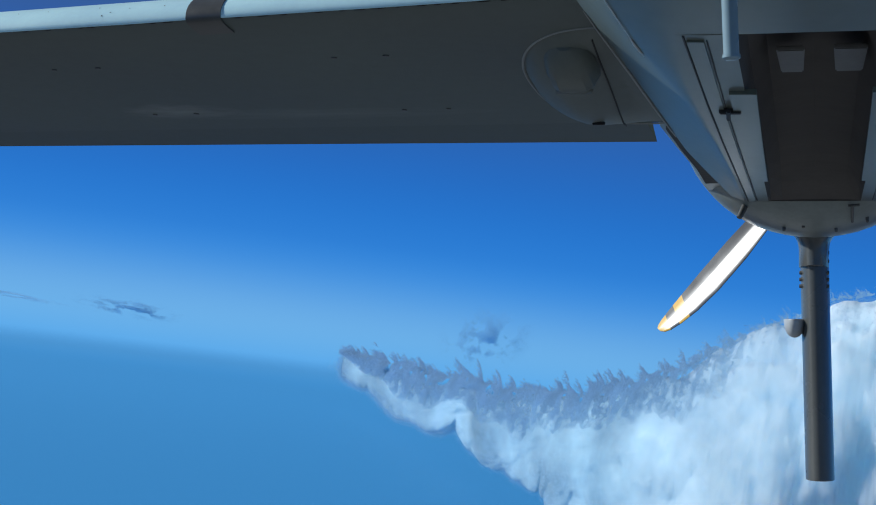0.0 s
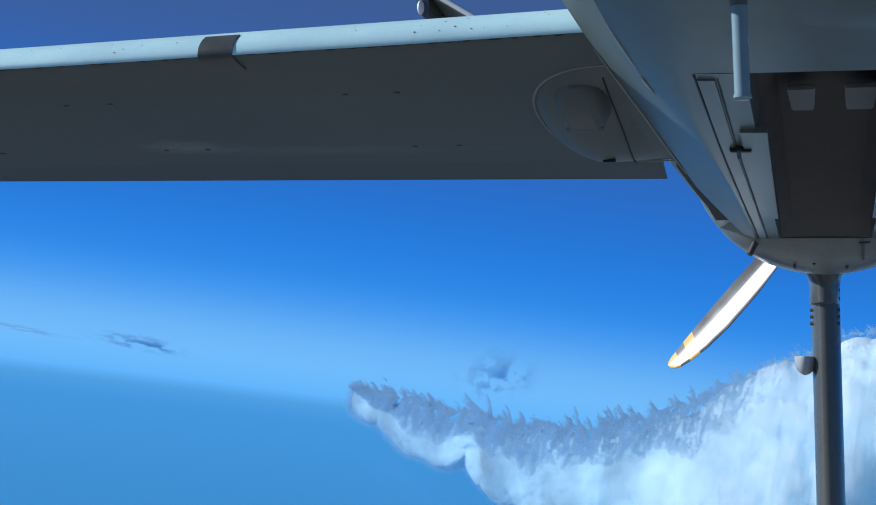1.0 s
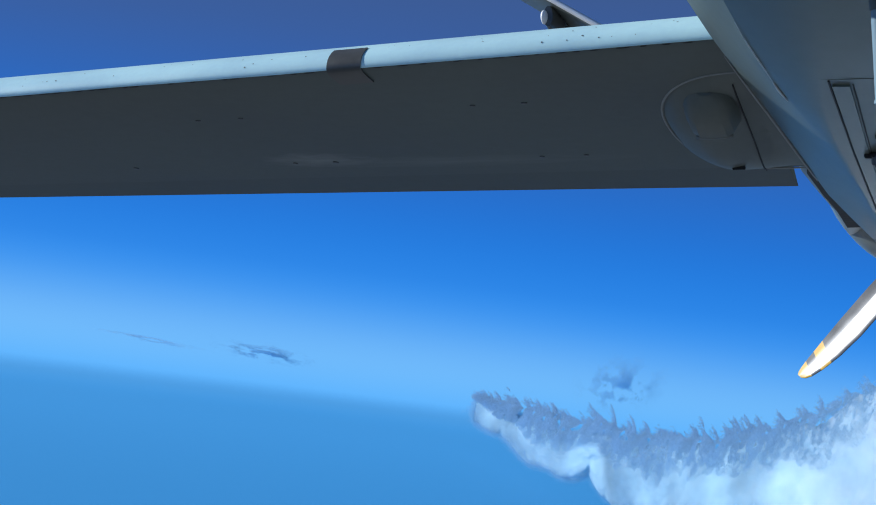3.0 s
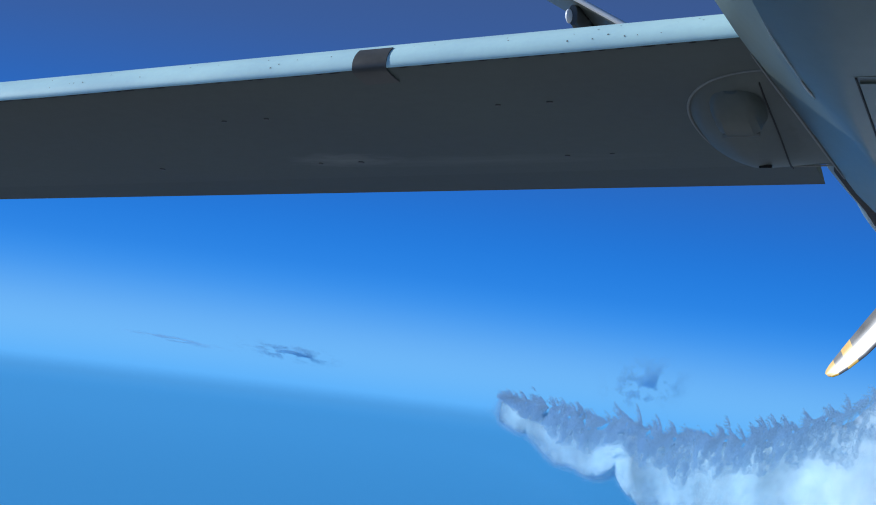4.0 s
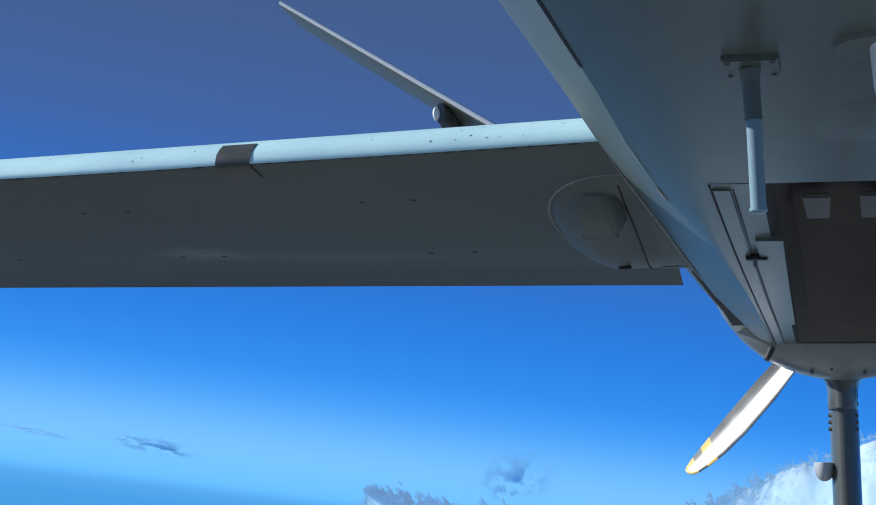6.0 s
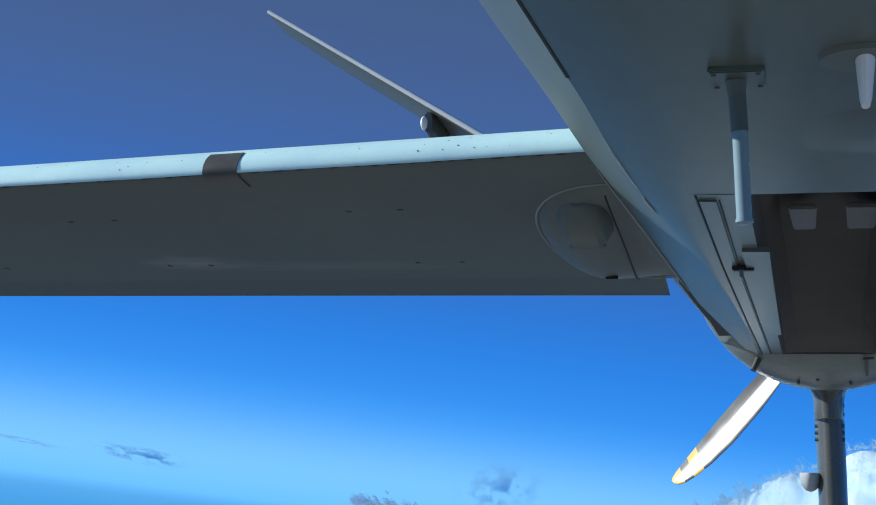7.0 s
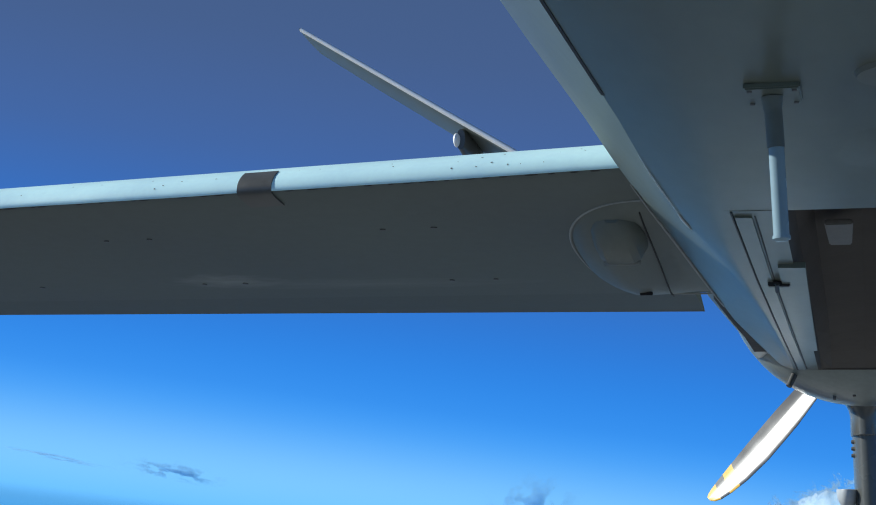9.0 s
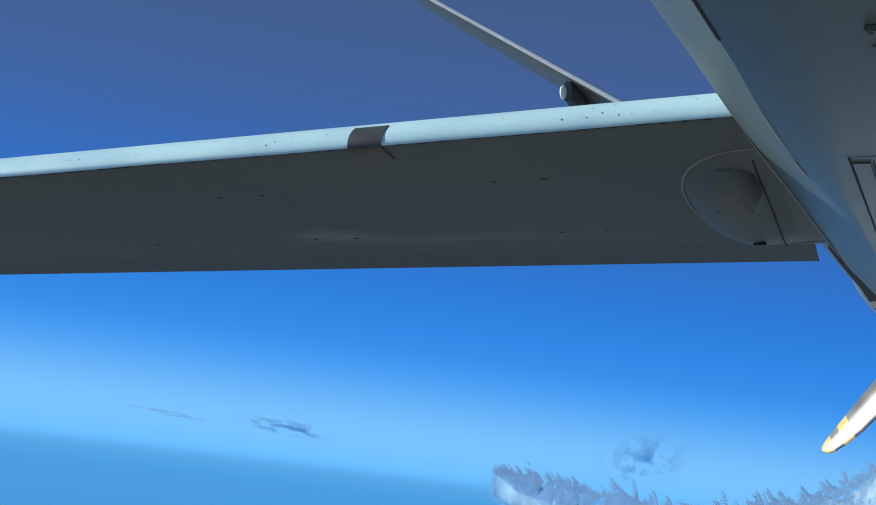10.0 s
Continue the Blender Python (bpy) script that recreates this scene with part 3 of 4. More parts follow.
# dark edge of the strip, in short runs
for i in range(96):
    d = 0.52 + i * 0.044 + random.uniform(-0.012, 0.012)
    if 1.20 < d < 1.34 or random.random() < 0.25:
        continue
    bm = bmesh.new()
    ln = random.uniform(0.010, 0.034)
    rows = []
    for k in range(3):
        q = d + ln * k / 2
        t = 0.0018 if k == 1 else 0.0004
        a, b = wing_point(q, 0.0008, False, 0.003), wing_point(q, 0.0016 + t * 0.3, False, 0.003)
        c = wing_point(q, 0.0016, False, 0.0005)
        rows.append([(-q, *a), (-q, *b), (-q, *c)])
    loft(bm, rows)
    part("chipped_edge", bm, BLACK, wing)

# small covers and drain marks on the underside
for d, y, a, b in ((1.07, 3.435, .009, .005), (0.946, 3.430, .010, .005), (1.787, 3.47, .009, .005), (1.67, 3.465, .009, .005), (1.75, 3.99, .008, .010), (1.63, 3.99, .010, .012), (1.047, 3.99, .009, .010), (0.927, 3.985, .009, .008), (2.25, 4.0, .010, .012)):
    bm = bmesh.new()
    rows = []
    for r, z in ((1.0, 0.001), (0.95, -0.0025), (0.5, -0.003)):
        rows.append([(-d + 0.8 * a * r * math.cos(q), y + b * r * math.sin(q), under(d, y + b * r * math.sin(q)) + z) for q in [2 * math.pi * k / 14 for k in range(14)]])
    loft(bm, rows)
    part("drain_cover", bm, TAPE, wing)


def shoulder(x):
    """The fairing sinks into the wing towards the hull."""
    return min(1.0, max(0.2, (-x - 0.40) / 0.17))


def dome(bm, cx, cy, a, b, h, flat=0.5, rings=12, n=48, sink=0.004, square=0.82, fade=False):
    """A low blister under the wing, with a rounded rim."""
    rows = []
    for i in range(rings + 1):
        r = 1 - i / rings
        z = h * (1 - r ** 2.6) ** flat
        row = []
        for k in range(n):
            q = 2 * math.pi * k / n
            sx, sy = math.copysign(abs(math.cos(q)) ** square, math.cos(q)), math.copysign(abs(math.sin(q)) ** square, math.sin(q))
            x, y = cx + a * max(r, 0.002) * sx, cy + b * max(r, 0.002) * sy
            k_in = shoulder(x) if fade else 1.0
            row.append((x, y, under(-x, y) + sink - z * k_in))
        rows.append(row)
    loft(bm, rows)


POD_X, POD_Y, POD_A, POD_B, POD_H = -0.428, 3.745, 0.232, 0.470, 0.066


def pod_height(x, y):
    """Depth of the fairing under the wing."""
    r = min(1.0, (abs((x - POD_X) / POD_A) ** 2.44 + abs((y - POD_Y) / POD_B) ** 2.44) ** 0.41)
    return POD_H * shoulder(x) * (1 - r ** 2.6) ** 0.55


bm = bmesh.new()
dome(bm, POD_X, POD_Y, POD_A, POD_B, POD_H, flat=0.55, fade=True, rings=16)
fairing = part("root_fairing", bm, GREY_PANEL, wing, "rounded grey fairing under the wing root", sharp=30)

# hump with a rounded nose and a sloping rear face
bm = bmesh.new()
rows = []
for f, w, h in ((0.0, .30, .003), (0.06, .58, .016), (0.16, .78, .029), (0.32, .93, .040), (0.55, 1.0, .046), (0.80, 1.0, .047), (0.86, .98, .044), (1.0, .94, .010)):
    y, half = 3.35 + 0.185 * f, 0.060 * w
    z = under(0.526, y) - pod_height(-0.526, y) + 0.012
    rows.append([(-0.526 + half * q, y, z - (0.8 * h + 0.012) * (1 - abs(q) ** 5)) for q in (-1, -0.97, -0.9, -0.75, -0.5, 0, 0.5, 0.75, 0.9, 0.97, 1)])
loft(bm, rows)
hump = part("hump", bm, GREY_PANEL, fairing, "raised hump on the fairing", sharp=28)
# the hump's lit rear face, put into a thin plate of paler colour
bm = bmesh.new()
y0, y1 = 3.35 + 0.185 * 0.87, 3.35 + 0.185 * 0.985
z0, z1 = (under(0.526, y) - pod_height(-0.526, y) - h for y, h in ((y0, 0.038), (y1, 0.016)))
slab(bm, [(-0.568, y0, z0), (-0.484, y0, z0), (-0.487, y1, z1), (-0.565, y1, z1)], 0.010, 0.002)
part("lit_slope", bm, PALE_EDGE, hump, "hump's rear slope, its lit tone put into a paler colour")

# the light caught on the fairing's rim, drawn as a pale bead
bm = bmesh.new()
rows = []
for k in range(96):
    q = math.pi * (0.44 + 1.12 * k / 95)
    sx, sy = math.copysign(abs(math.cos(q)) ** 0.82, math.cos(q)), math.copysign(abs(math.sin(q)) ** 0.82, math.sin(q))
    x, y = POD_X + (POD_A + 0.003) * sx, POD_Y + (POD_B + 0.004) * sy
    z = under(-x, y)
    rows.append([(x + 0.0030 * sx * c, y + 0.0030 * sy * c, z + 0.0030 * w) for c, w in ((1, 0), (0.7, -0.7), (0, -1), (-0.7, -0.7), (-1, 0), (0, 0.6))])
loft(bm, rows)
part("rim_bead", bm, PALE_EDGE, fairing, "thin pale bead for the light caught by the fairing's rim")
bm = bmesh.new()
zs = under(.535, 4.02) - pod_height(-.535, 4.02) - 0.004
slab(bm, [(-0.553, 4.003, zs), (-0.521, 4.003, zs), (-0.521, 4.016, zs + 0.001), (-0.553, 4.016, zs + 0.001)], 0.008, 0.001)
part("slot", bm, BLACK, fairing, "dark drain slot")
bm = bmesh.new()
rows = []
for i in range(21):
    y = 3.33 + 0.93 * i / 20
    x = -0.462 - 0.034 * (i / 20) ** 2
    z = under(-x, y) + 0.004 - pod_height(x, y) - 0.0045
    rows.append([(x - 0.0012, y, z), (x + 0.0012, y, z), (x + 0.0012, y, z + 0.014), (x - 0.0012, y, z + 0.014)])
loft(bm, rows)
part("groove", bm, GAP, fairing, "dark joint line")

# ---------------------------------------------------------------- engine cowl, side fairings
# y, half width, half height, centre height
COWL = [(7.375, .52, .362, 1.0), (7.385, .53, .372, 1.0), (7.50, .595, .455, 1.0), (7.70, .622, .508, 1.0), (8.00, .620, .515, 1.005), (8.40, .600, .490, 1.015), (8.80, .470, .400, 1.03), (9.05, .300, .280, 1.04)]
bm = bmesh.new()
rows = []
for y, a, b, z in COWL:
    rows.append([(a * math.cos(q), y, z + b * math.sin(q)) for q in [2 * math.pi * k / 56 for k in range(56)]])
loft(bm, rows)
cowl = part("engine_cowl", bm, COWL_GREY, aircraft, "grey engine cowl round the tail", sharp=50)
for s in (-1, 1):
    bm = bmesh.new()
    tube(bm, (s * 0.318, 7.515, 0.605), (s * 0.342, 7.49, 0.550), 0.016, 0.013, n=20, rings=3)
    port = part("drain_port", bm, TAPE, cowl, "dark drain port on the cowl's lip")
    bm = bmesh.new()
    # y, outer x, bottom, top
    rows = []
    for y, xo, zb, zt in ((4.9, .44, .80, .90), (5.2, .50, .745, 1.02), (5.6, .545, .728, 1.1), (6.2, .537, .725, 1.15), (6.8, .520, .716, 1.2), (7.3, .515, .70, 1.2), (7.75, .51, .69, 1.15)):
        rows.append([(s * 0.36, y, zb + 0.012), (s * (xo - 0.035), y, zb), (s * (xo - 0.012), y, zb + 0.006), (s * xo, y, zb + 0.035), (s * xo, y, zt - 0.05), (s * (xo - 0.06), y, zt), (s * 0.36, y, zt)])
    loft(bm, rows)
    part("side_fairing", bm, COWL_GREY, cowl, "grey fairing along the tail's side", sharp=40)
    # black strip in place of the shade between hull and side fairing
    bm = bmesh.new()
    rows = []
    for y, x0, x1, z in ((4.95, .38, .41, .775), (5.3, .38, .485, .742), (5.6, .38, .512, .727), (6.2, .38, .506, .722), (6.8, .38, .490, .713), (7.3, .38, .485, .699)):
        rows.append([(s * x0, y, z - 0.004), (s * x1, y, z - 0.006), (s * x1, y, z + 0.008), (s * x0, y, z + 0.008)])
    loft(bm, rows)
    part("gap_shade", bm, BLACK, cowl, "black strip for the shade under the side fairing")
for x, y, z in ((-0.14, 7.66, 0.503), (0.10, 7.66, 0.50), (0.24, 7.6, 0.54), (-0.05, 7.62, 0.515)):
    bm = bmesh.new()
    tube(bm, (x, y, z + 0.02), (x, y - 0.01, z - 0.003), 0.009, 0.007, n=10)
    part("fastener", bm, BRACKET, cowl)
bm = bmesh.new()
tube(bm, (0.170, 7.40, 0.60), (0.172, 7.56, 0.535), 0.006, n=8)
tube(bm, (0.150, 7.42, 0.598), (0.20, 7.42, 0.602), 0.006, n=8)
part("drain_pipe", bm, BRACKET, cowl, "thin drain pipe on the cowl")

# ---------------------------------------------------------------- ventral fin
def fin_ring(z, x, lead, chord, thick, n=16):
    up = [(TAU((i / n) ** 2) * thick, (i / n) ** 2) for i in range(n + 1)]
    pts = [(x + h, lead + chord * u, z) for h, u in up] + [(x - h, lead + chord * u, z) for h, u in reversed(up[1:-1])]
    return pts


bm = bmesh.new()
loft(bm, [fin_ring(z, 0.012 - 0.028 * z, 8.36 + 0.05 * (0.5 - z), 0.62 - 0.08 * (0.5 - z), 0.148) for z in (0.56, 0.40, 0.1, -0.2, -0.5, -0.70, -0.742)])
fin = part("ventral_fin", bm, FIN_GREY, aircraft, "grey ventral fin hanging below the tail", sharp=45)
bm = bmesh.new()
loft(bm, [fin_ring(z, -0.002, 8.30 - g, 0.70 + 2 * g, 0.165 + g) for z, g in ((0.56, 0.10), (0.535, 0.055), (0.520, 0.024), (0.500, 0.004), (0.475, -0.006), (0.455, -0.010), (0.37, -0.012), (0.365, -0.018))])
part("collar", bm, FIN_GREY, fin, "grey fairing collar at the fin's root", sharp=40)
for z in (0.44, 0.395, 0.335, 0.30, 0.265):
    for s in (-1, 1):
        bm = bmesh.new()
        tube(bm, (s * 0.050, 8.46, z), (s * 0.076, 8.46, z), 0.013, 0.009, n=10)
        part("fastener", bm, BRACKET, fin)
# half-round light pod: flat on top, bulging below
bm = bmesh.new()
rows = []
for z, r in ((0.094, .90), (0.092, .98), (0.084, 1.0), (0.062, .97), (0.040, .88), (0.020, .72), (0.006, .50), (-0.002, .22), (-0.004, .03)):
    rows.append([(-0.100 + 0.056 * r * math.cos(q), 8.52 + 0.11 * r * math.sin(q), z) for q in [2 * math.pi * k / 24 for k in range(24)]])
loft(bm, rows)
lamp = part("lamp_pod", bm, POD_PAINT, fin, "small pale grey light pod on the fin's side", sharp=40)
bm = bmesh.new()
tube(bm, (-0.085, 8.52, 0.05), (-0.02, 8.52, 0.045), 0.022, n=14)
part("stalk", bm, GREY, lamp)

# ---------------------------------------------------------------- V-tail
for s in (-1, 1):
    bm = bmesh.new()
    rows = []
    out, nrm = Vector((-0.851, 0, 0.525)), Vector((0.525, 0, 0.851))
    for i in range(9):
        f = i / 8
        base = Vector((-0.25, 8.30 + 0.30 * f, 0.935)) + out * (3.50 * f)
        c, t = 0.92 - 0.42 * f, 0.075 - 0.015 * f
        if i == 8:
            c, t = c * 0.9, t * 0.6
        up = [((k / 12) ** 2) for k in range(13)]
        ring = [base + Vector((0, c * u, 0)) + nrm * (TAU(u) * t * c - 0.075 * c * u) for u in up] + [base + Vector((0, c * u, 0)) - nrm * (TAU(u) * t * c + 0.075 * c * u) for u in reversed(up[1:-1])]
        rows.append([(p.x * -s, p.y, p.z) for p in ring])
    loft(bm, rows)
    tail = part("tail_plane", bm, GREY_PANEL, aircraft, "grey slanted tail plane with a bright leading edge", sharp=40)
    bm = bmesh.new()
    rows = []
    for i in range(9):
        f = i / 8
        base = Vector((-0.25, 8.30 + 0.30 * f, 0.935)) + out * (3.49 * f)
        c, t = 0.92 - 0.42 * f, 0.075 - 0.015 * f
        ring = []
        for u, g in ((0.04, 1), (0.02, 1), (0.008, 1), (0.002, 1), (0.0, 0), (0.002, -1), (0.008, -1), (0.02, -1), (0.035, -1), (0.035, 0.2)):
            ring.append(base + Vector((0, c * u - 0.006, 0)) + nrm * (g * (TAU(u) * t * c + 0.005)))
        rows.append([(p.x * -s, p.y, p.z) for p in ring])
    loft(bm, rows)
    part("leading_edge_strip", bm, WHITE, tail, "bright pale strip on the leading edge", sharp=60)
    bm = bmesh.new()
    rows = []
    for dy, w, h in ((0.03, .026, .060), (0.12, .032, .078), (0.30, .034, .078), (0.5, .02, .06), (0.62, .01, .02)):
        rows.append([((-2.20 + w * math.cos(q)) * -s, 8.50 + dy, 2.035 + h * math.sin(q)) for q in [2 * math.pi * k / 20 for k in range(20)]])
    loft(bm, rows)
    actuator = part("actuator_fairing", bm, FIN_GREY, tail, "small grey actuator fairing", sharp=50)
    bm = bmesh.new()
    rows = []
    for dy, w, h in ((-0.02, .004, .006), (-0.012, .026, .032), (0.005, .040, .052), (0.032, .050, .064)):
        rows.append([((-2.222 + 0.40 * w * math.cos(q)) * -s, 8.50 + dy, 2.030 + 0.66 * h * math.sin(q)) for q in [2 * math.pi * k / 20 for k in range(20)]])
    loft(bm, rows)
    part("cap", bm, WHITE, actuator, "white rounded cap on the fairing's nose", sharp=50)

# ---------------------------------------------------------------- propeller
bm = bmesh.new()
rows = []
for y, r in ((-0.22, .27), (-0.10, .27), (0.0, .265), (0.15, .24), (0.32, .16), (0.42, .06), (0.44, .01)):
    rows.append([(r * math.cos(q), y, r * math.sin(q)) for q in [2 * math.pi * k / 36 for k in range(36)]])
loft(bm, rows)
prop = part("propeller", bm, GREY_PANEL, aircraft, "four-bladed pusher propeller with yellow-banded tips")
prop.location = (0.02, 9.2, 1.04)


def blade_bm():
    bm = bmesh.new()
    # radius, chord, pitch in degrees, thickness, shift of the chord's middle
    shape = [(0.20, .11, 66, .060, 0), (0.32, .150, 56, .044, 0), (0.48, .195, 48, .036, -.004), (0.70, .222, 45, .032, -.010), (0.95, .216, 43, .027, -.010), (1.12, .190, 43, .022, -.002), (1.24, .152, 43, .018, .012), (1.31, .116, 43, .014, .024), (1.345, .080, 43, .010, .034), (1.362, .036, 43, .006, .044)]
    rows = []
    for r, c, p, t, m in shape:
        p = radians(p)
        up = [(k / 9) for k in range(10)]
        back = [(c * (u - 0.5) + m, 1.6 * t * math.sqrt(u) * (1 - u) + 0.002) for u in up]
        # the face towards the wind: a flat leading half that meets a flat trailing half at a shallow angle
        face = [(0.0, 0.0), (0.05, -0.020), (0.14, -0.030), (0.32, -0.048), (0.50, -0.066), (0.58, -0.066), (0.80, -0.032), (0.95, -0.008), (1.0, 0.0)]
        front = [(c * (u - 0.5) + m, c * h * 0.9 - 0.002) for u, h in reversed(face)]
        prof = back + front
        rows.append([(x * math.cos(p) - h * math.sin(p), x * math.sin(p) + h * math.cos(p) + 0.20 * (r - 0.2), r) for x, h in prof])
    loft(bm, rows)
    return bm


first = part("blade", blade_bm(), BLADE, prop, "dark grey blade with yellow bands at the tip", sharp=50)
for k in range(4):
    b = first if k == 0 else first.copy()
    if k:
        scene.collection.objects.link(b)
    b.matrix_basis = pose(0, 0, 0, 0, -139 + 90 * k, 0)

# ---------------------------------------------------------------- clouds
def sky_point(az, el, dist):
    a, e = radians(az), radians(el)
    return Vector((EYE[0] + dist * math.sin(a) * math.cos(e), EYE[1] + dist * math.cos(a) * math.cos(e), EYE[2] + dist * math.sin(e)))


def specks(name, points, sizes, mat, parent=None):
    """Loose cloud as very many tiny three-cornered flakes, turned at random."""
    p = np.array(points, dtype=float)
    s = np.array(sizes, dtype=float)[:, None]
    u = np.random.normal(size=p.shape)
    u /= np.linalg.norm(u, axis=1)[:, None]
    v = np.cross(u, np.random.normal(size=p.shape))
    v /= np.linalg.norm(v, axis=1)[:, None]
    tri = np.stack([p + u * s, p - 0.5 * u * s + 0.87 * v * s, p - 0.5 * u * s - 0.87 * v * s], 1).reshape(-1, 3)
    n = len(p)
    me = bpy.data.meshes.new(name)
    me.vertices.add(3 * n)
    me.vertices.foreach_set("co", tri.ravel())
    me.loops.add(3 * n)
    me.loops.foreach_set("vertex_index", np.arange(3 * n))
    me.polygons.add(n)
    me.polygons.foreach_set("loop_start", np.arange(0, 3 * n, 3))
    me.polygons.foreach_set("loop_total", np.full(n, 3))
    me.update()
    me.validate()
    me.materials.append(mat)
    ob = new(name, me)
    ob.parent = parent
    return ob


# azimuth, upper edge, lower edge (degrees of height), distance
BANK = [(-17.0, -1.40, -2.0, 2750), (-16.0, -1.55, -2.7, 2600), (-14.9, -1.72, -3.05, 2400), (-13.4, -1.90, -3.6, 2000), (-11.4, -2.05, -4.25, 1650), (-9.4, -2.20, -5.0, 1380), (-7.4, -1.95, -6.3, 1120), (-5.0, -0.85, -8.2, 960), (-2.9, 0.40, -10.0, 860), (-0.6, 1.9, -10.6, 840), (2.0, 3.0, -10.6, 830), (5.0, 3.6, -10.6, 820)]


def bank_at(az):
    """Upper edge, lower edge and distance of the bank, smoothed and uneven."""
    rows = [lerp(BANK, az + 0.3 * k) for k in range(-5, 6)]
    top, low, dist = (sum(q[i] for q in rows) / len(rows) for i in range(3))
    thin = min(1.0, max(0.15, (az + 16.8) / 2.5))
    top += 0.22 * thin * noise.fractal(Vector((az * 0.8, 5.0, 0)), 0.8, 2.0, 3)
    low += thin * (0.30 * noise.fractal(Vector((az * 0.6, 9.0, 0)), 0.9, 2.0, 2) + 0.28 - 0.55 * math.sqrt(abs(math.sin(math.pi * (az + 12.3) / 3.3))))
    return top, low, dist


def puff_height(u, v):
    """Height of a field of rounded lobes, one to a cell."""
    u += 0.35 * noise.noise(Vector((u * 0.7, v * 0.7, 4.0)))
    near = noise.voronoi(Vector((u, v, 0.5)))[0][0]
    return math.sqrt(max(0.0, 1 - (near / 0.92) ** 2))


def ridge(name, az0, az1, columns, around, depth, lump, parent=None):
    """A long billowing body of cloud: rings of a flattened tube, heaped up by noise at many sizes."""
    verts, faces = [], []
    for i in range(columns + 1):
        az = az0 + (az1 - az0) * i / columns
        top, low, dist = bank_at(az)
        top -= min(0.42, 0.26 * (top - low))
        taper = min(1.0, 0.12 + 1.6 * math.sqrt(i / columns))
        half = radians(top - low) / 2 * dist
        for k in range(around):
            q = 2 * math.pi * k / around
            p = sky_point(az, (top + low) / 2, dist - depth * taper * math.cos(q)) + Vector((0, 0, half * math.sin(q)))
            n = Vector((0, -math.cos(q), math.sin(q)))
            g = (p - Vector(EYE)) * (2800 / dist)
            a = noise.turbulence(g / 230.0, 3, True, amplitude_scale=0.55, frequency_scale=2.2)
            c = noise.turbulence(g / 75.0 + Vector((9, 3, 5)), 5, True, amplitude_scale=0.6, frequency_scale=2.1)
            size = min(lump * dist / 1700, half * 0.9)
            p = p + n * size * (0.40 * (a - 0.42) + 0.03 * (c - 0.5))
            # round lobes, large and small, that swell towards the open air
            w = p - Vector(EYE)
            lat, lon = math.degrees(math.asin(w.z / w.length)), math.degrees(math.atan2(w.x, w.y))
            swell = puff_height(lon / 1.35, lat / 1.05 + 3.0) + 0.42 * puff_height(lon / 0.55 + 20, lat / 0.46) + 0.18 * puff_height(lon / 0.24, lat / 0.21 + 50)
            p = p + n * min(0.016 * dist, half * 0.5) * (swell - 0.7) * min(1.0, 0.25 + i / 60) * (1 - 0.85 * max(0.0, math.sin(q)))
            verts.append(p)
    for i in range(columns):
        for k in range(around):
            j = (k + 1) % around
            faces.append((i * around + k, i * around + j, (i + 1) * around + j, (i + 1) * around + k))
    me = bpy.data.meshes.new(name)
    me.from_pydata(verts, [], faces)
    me.materials.append(CLOUD)
    me.polygons.foreach_set("use_smooth", [True] * len(me.polygons))
    ob = new(name, me)
    ob.parent = parent
    return ob


bank = ridge("cloud_bank", -16.6, 9.0, 640, 150, 90, 60)
tagged(bank, "long bank of white cumulus cloud with a ragged top", "cloud")

# a loose veil over the whole bank, thick in places, that softens its surface and rim
co = np.empty(len(bank.data.vertices) * 3)
bank.data.vertices.foreach_get("co", co)
co = co.reshape(-1, 3)
no = np.empty(len(co) * 3)
bank.data.vertices.foreach_get("normal", no)
no = no.reshape(-1, 3)
out = co - np.array(EYE)
far_all = np.linalg.norm(out, axis=1)
facing = np.abs(np.sum(out * no, axis=1)) / far_all
near = np.nonzero(no[:, 1] < 0.4)[0]
puff = np.array([0.5 + 0.55 * noise.fractal(Vector(out[k] * (2800 / far_all[k])) / 95.0, 0.75, 2.1, 5) for k in near]).clip(0.03, 1.0)
weight = puff ** 1.5 * np.where(facing[near] < 0.30, 2.0, 1.0) * (far_all[near] / 1200.0)
chosen = np.random.choice(len(near), 900000, p=weight / weight.sum())
k = near[chosen]
far = far_all[k][:, None]
lift = np.random.exponential(1.0, (len(k), 1)) * (0.0006 + 0.0050 * puff[chosen][:, None] ** 2) * far
veil = co[k] + no[k] * lift + np.random.normal(size=(len(k), 3)) * far * 0.0016
tagged(specks("cloud_veil", veil, far[:, 0] * np.random.uniform(0.00010, 0.00024, len(k)), CLOUD_VEIL, bank), "loose haze-tinted vapour over the cloud bank", kind="stuff")

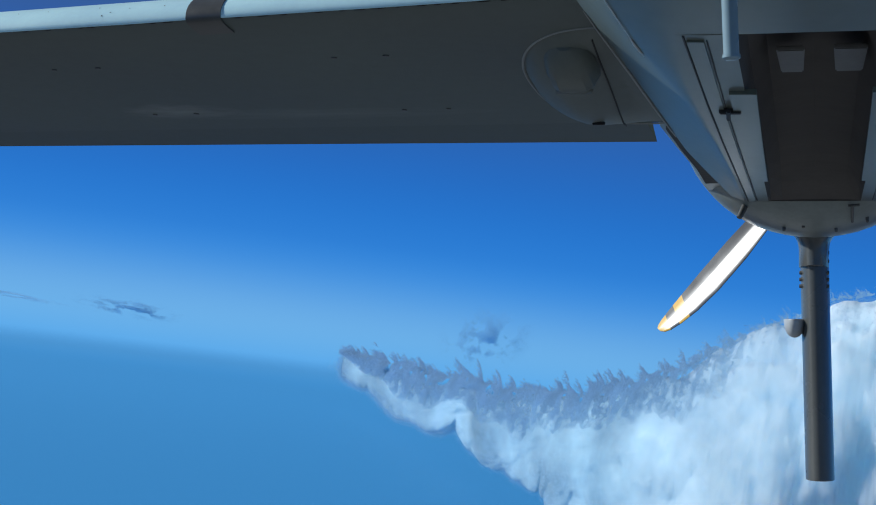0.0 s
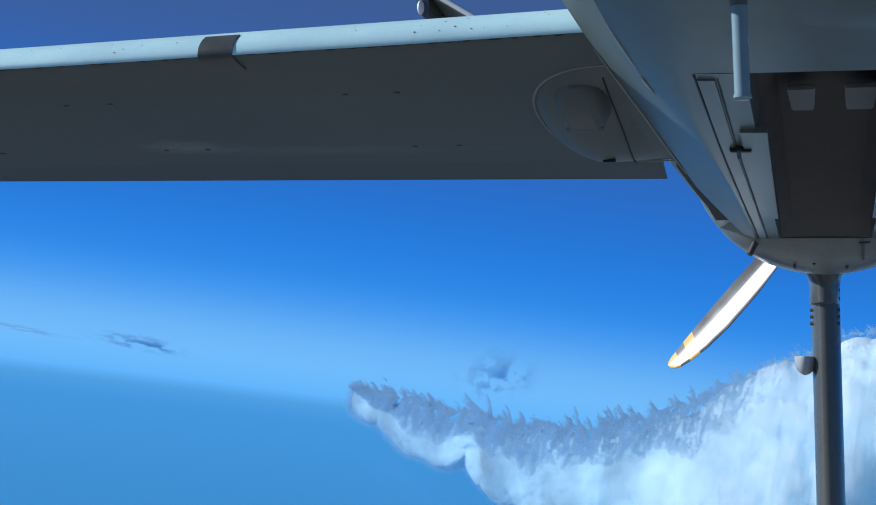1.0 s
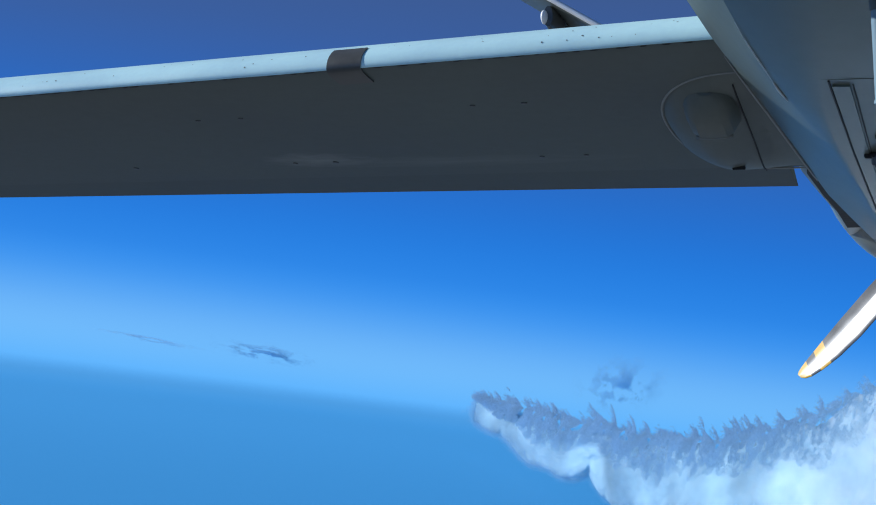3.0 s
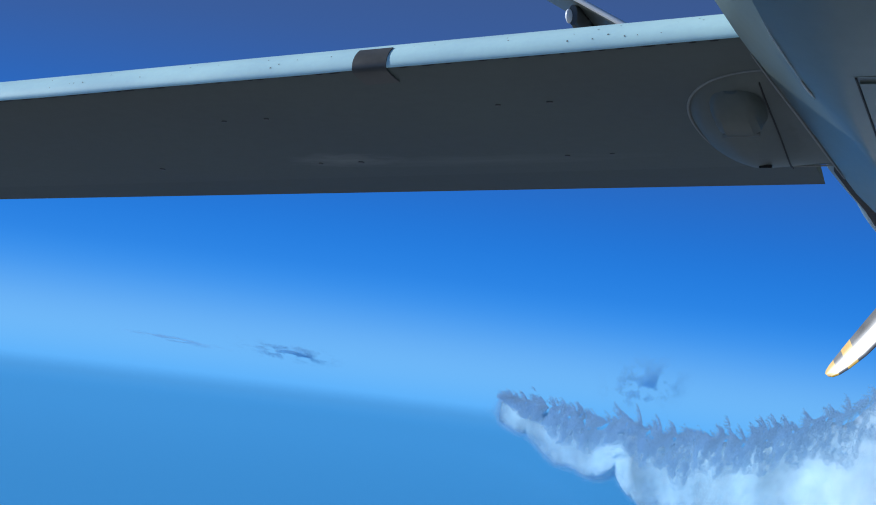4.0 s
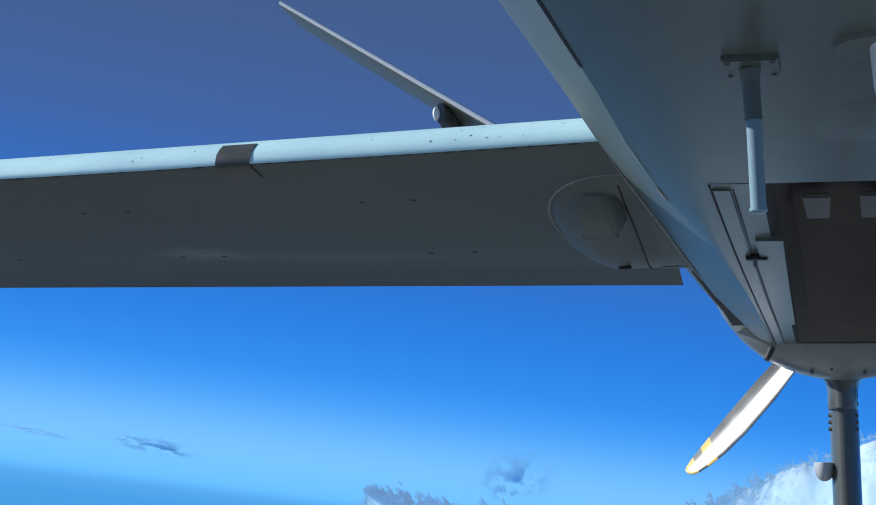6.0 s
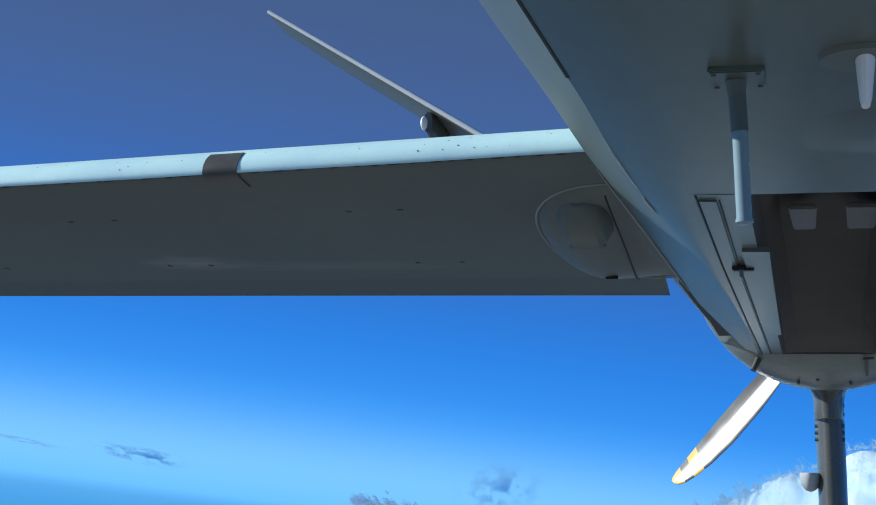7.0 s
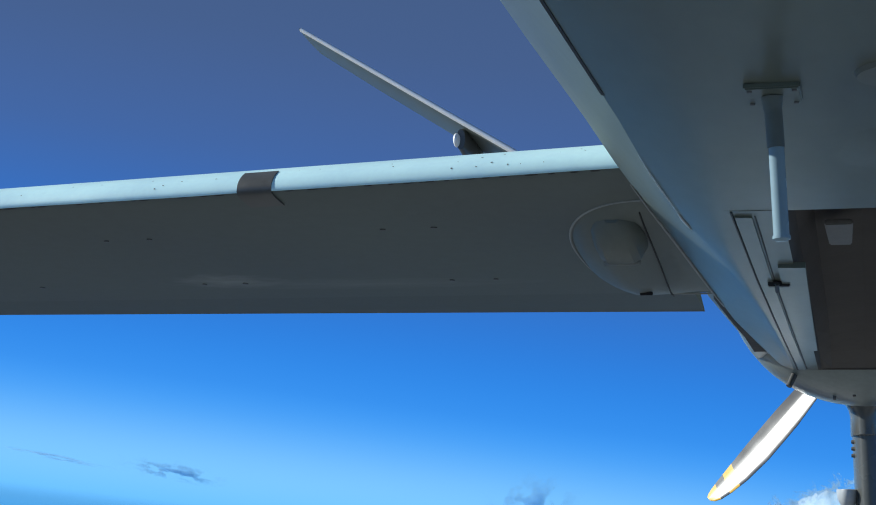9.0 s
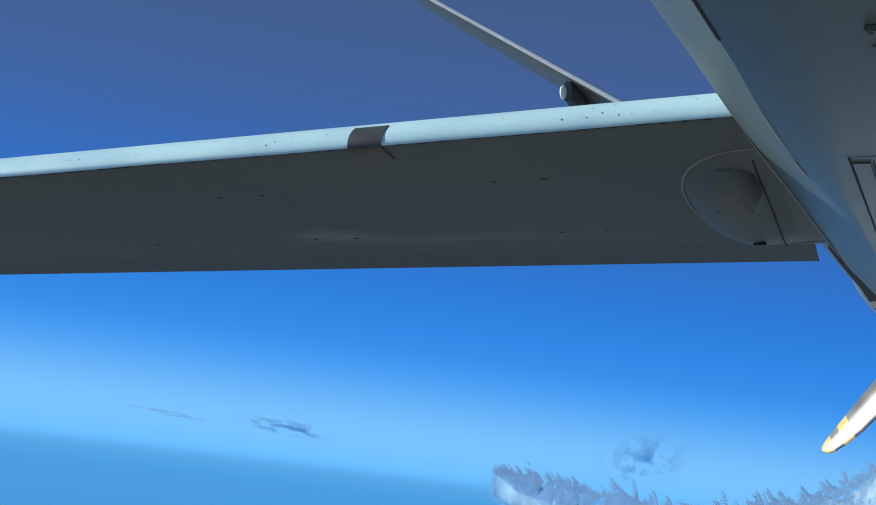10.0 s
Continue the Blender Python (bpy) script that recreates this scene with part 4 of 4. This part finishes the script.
# torn plumes along the upper edge, leaning with the wind and trailing down the face of the bank
AZ = np.linspace(-16.8, 8.5, 900)
edge_rows = np.array([bank_at(a) for a in AZ])
FS = np.linspace(0.0, 1.0, 90)
dense, height = np.zeros((900, 90)), np.zeros((900, 90))
for i, a in enumerate(AZ):
    top, low, _ = edge_rows[i]
    for j, f in enumerate(FS):
        g = max(0.0, f - 0.55) / 0.45
        lean = a - 0.55 * f + 0.45 * g * g
        h = (0.10 + 0.72 * max(0.0, noise.fractal(Vector((lean * 3.6, 1.7, 0)), 0.55, 2.3, 3) + 0.30)) * min(1.0, 0.4 + (a + 16.8) / 2.5)
        drop = min(1.5, 0.55 * (top - low)) * min(1.0, 0.2 + (a + 16.8) / 1.6) * (1 + 0.5 * noise.noise(Vector((a * 1.1, 4.4, 0))))
        e = top - 0.1 + (h * g if f > 0.55 else -drop * (1 - f / 0.55))
        fold = noise.fractal(Vector((lean * 4.5, e * 2.0, 3.0)), 0.75, 2.2, 4)
        height[i, j] = e
        dense[i, j] = max(0.0, (0.42 + 0.9 * fold)) * (0.62 if f < 0.48 else 1.0 if f < 0.62 else 1.3 - 1.2 * g) * min(1.0, 0.08 + 2.2 * f) * min(1.0, (a + 16.8) / 1.3) ** 0.8 * (1 - 0.93 * min(1.0, max(0.0, (a + 6.0) / 4.0)))
pick = np.random.choice(dense.size, 900000, p=(dense / dense.sum()).ravel())
ai, fi = pick // 90, pick % 90
a = np.radians(AZ[ai] + np.random.uniform(-0.03, 0.03, len(pick)))
e = height[ai, fi] + np.random.uniform(-0.02, 0.02, len(pick))
top, low, dist = edge_rows[ai].T
half = (top - low) / 2
bulge = np.sqrt(np.clip(1 - ((e - low - half) / np.maximum(half, 0.05)) ** 2, 0, 1))
away = dist - 92 * bulge - np.random.uniform(5, 40, len(pick))
e = np.radians(e)
torn = np.stack([EYE[0] + away * np.sin(a) * np.cos(e), EYE[1] + away * np.cos(a) * np.cos(e), EYE[2] + away * np.sin(e)], 1)
tagged(specks("torn_edge", torn, dist * np.random.uniform(0.00010, 0.00026, len(pick)), CLOUD_TORN, bank), "torn blue-grey plumes along the bank's top", kind="stuff")

# unseen layer of cloud, added to bounce light up onto the aircraft's underside
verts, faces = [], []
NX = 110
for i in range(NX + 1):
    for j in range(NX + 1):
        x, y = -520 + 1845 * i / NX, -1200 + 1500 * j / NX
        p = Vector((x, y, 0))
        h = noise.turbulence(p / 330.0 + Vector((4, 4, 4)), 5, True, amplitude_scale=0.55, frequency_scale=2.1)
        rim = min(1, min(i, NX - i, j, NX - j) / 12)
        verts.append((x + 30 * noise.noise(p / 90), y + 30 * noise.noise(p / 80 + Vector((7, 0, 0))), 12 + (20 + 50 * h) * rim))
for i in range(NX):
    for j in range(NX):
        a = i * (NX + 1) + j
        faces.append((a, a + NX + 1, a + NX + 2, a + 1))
me = bpy.data.meshes.new("bounce_layer")
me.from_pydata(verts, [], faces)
me.materials.append(BOUNCE_LAYER)
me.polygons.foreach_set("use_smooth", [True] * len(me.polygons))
tagged(new("bounce_layer", me), "unseen cloud layer added to bounce light onto the aircraft's underside", "cloud")


def wisp(az, el, wide, high, dist, count, label, mat, tilt=0.0, cut=0.52):
    """A thin scrap of cloud: specks in the folds of a noise, fading outwards."""
    pts, size = [], []
    for _ in range(count):
        u, v = random.gauss(0, 0.5), random.gauss(0, 0.5)
        n = 0.5 + 0.7 * noise.fractal(Vector((u * 2.3 + 0.5 * v, v * 1.5 - 0.5 * u, az)), 0.85, 2.1, 5)
        if (n - cut) * 0.6 < random.random():
            continue
        pts.append(sky_point(az + wide * u * 0.5, el + high * v * 0.5 + tilt * u, dist + random.uniform(-40, 40)))
        size.append(dist * random.uniform(0.00005, 0.00011))
    return tagged(specks("wisp_cloud", pts, size, mat), label, "cloud")


wisp(-24.4, -0.95, 2.6, 0.46, 3600, 500000, "thin dark wisp of cloud over the horizon", CLOUD_WISP, -0.08, 0.32)
wisp(-11.6, -0.55, 2.4, 1.6, 3400, 900000, "thin torn grey wisp of cloud", CLOUD_WISP, 0.25, 0.36)
wisp(-28.6, -0.95, 3.2, 0.18, 4200, 120000, "faint bright streak of cloud near the horizon", CLOUD_VEIL, -0.12, 0.36)
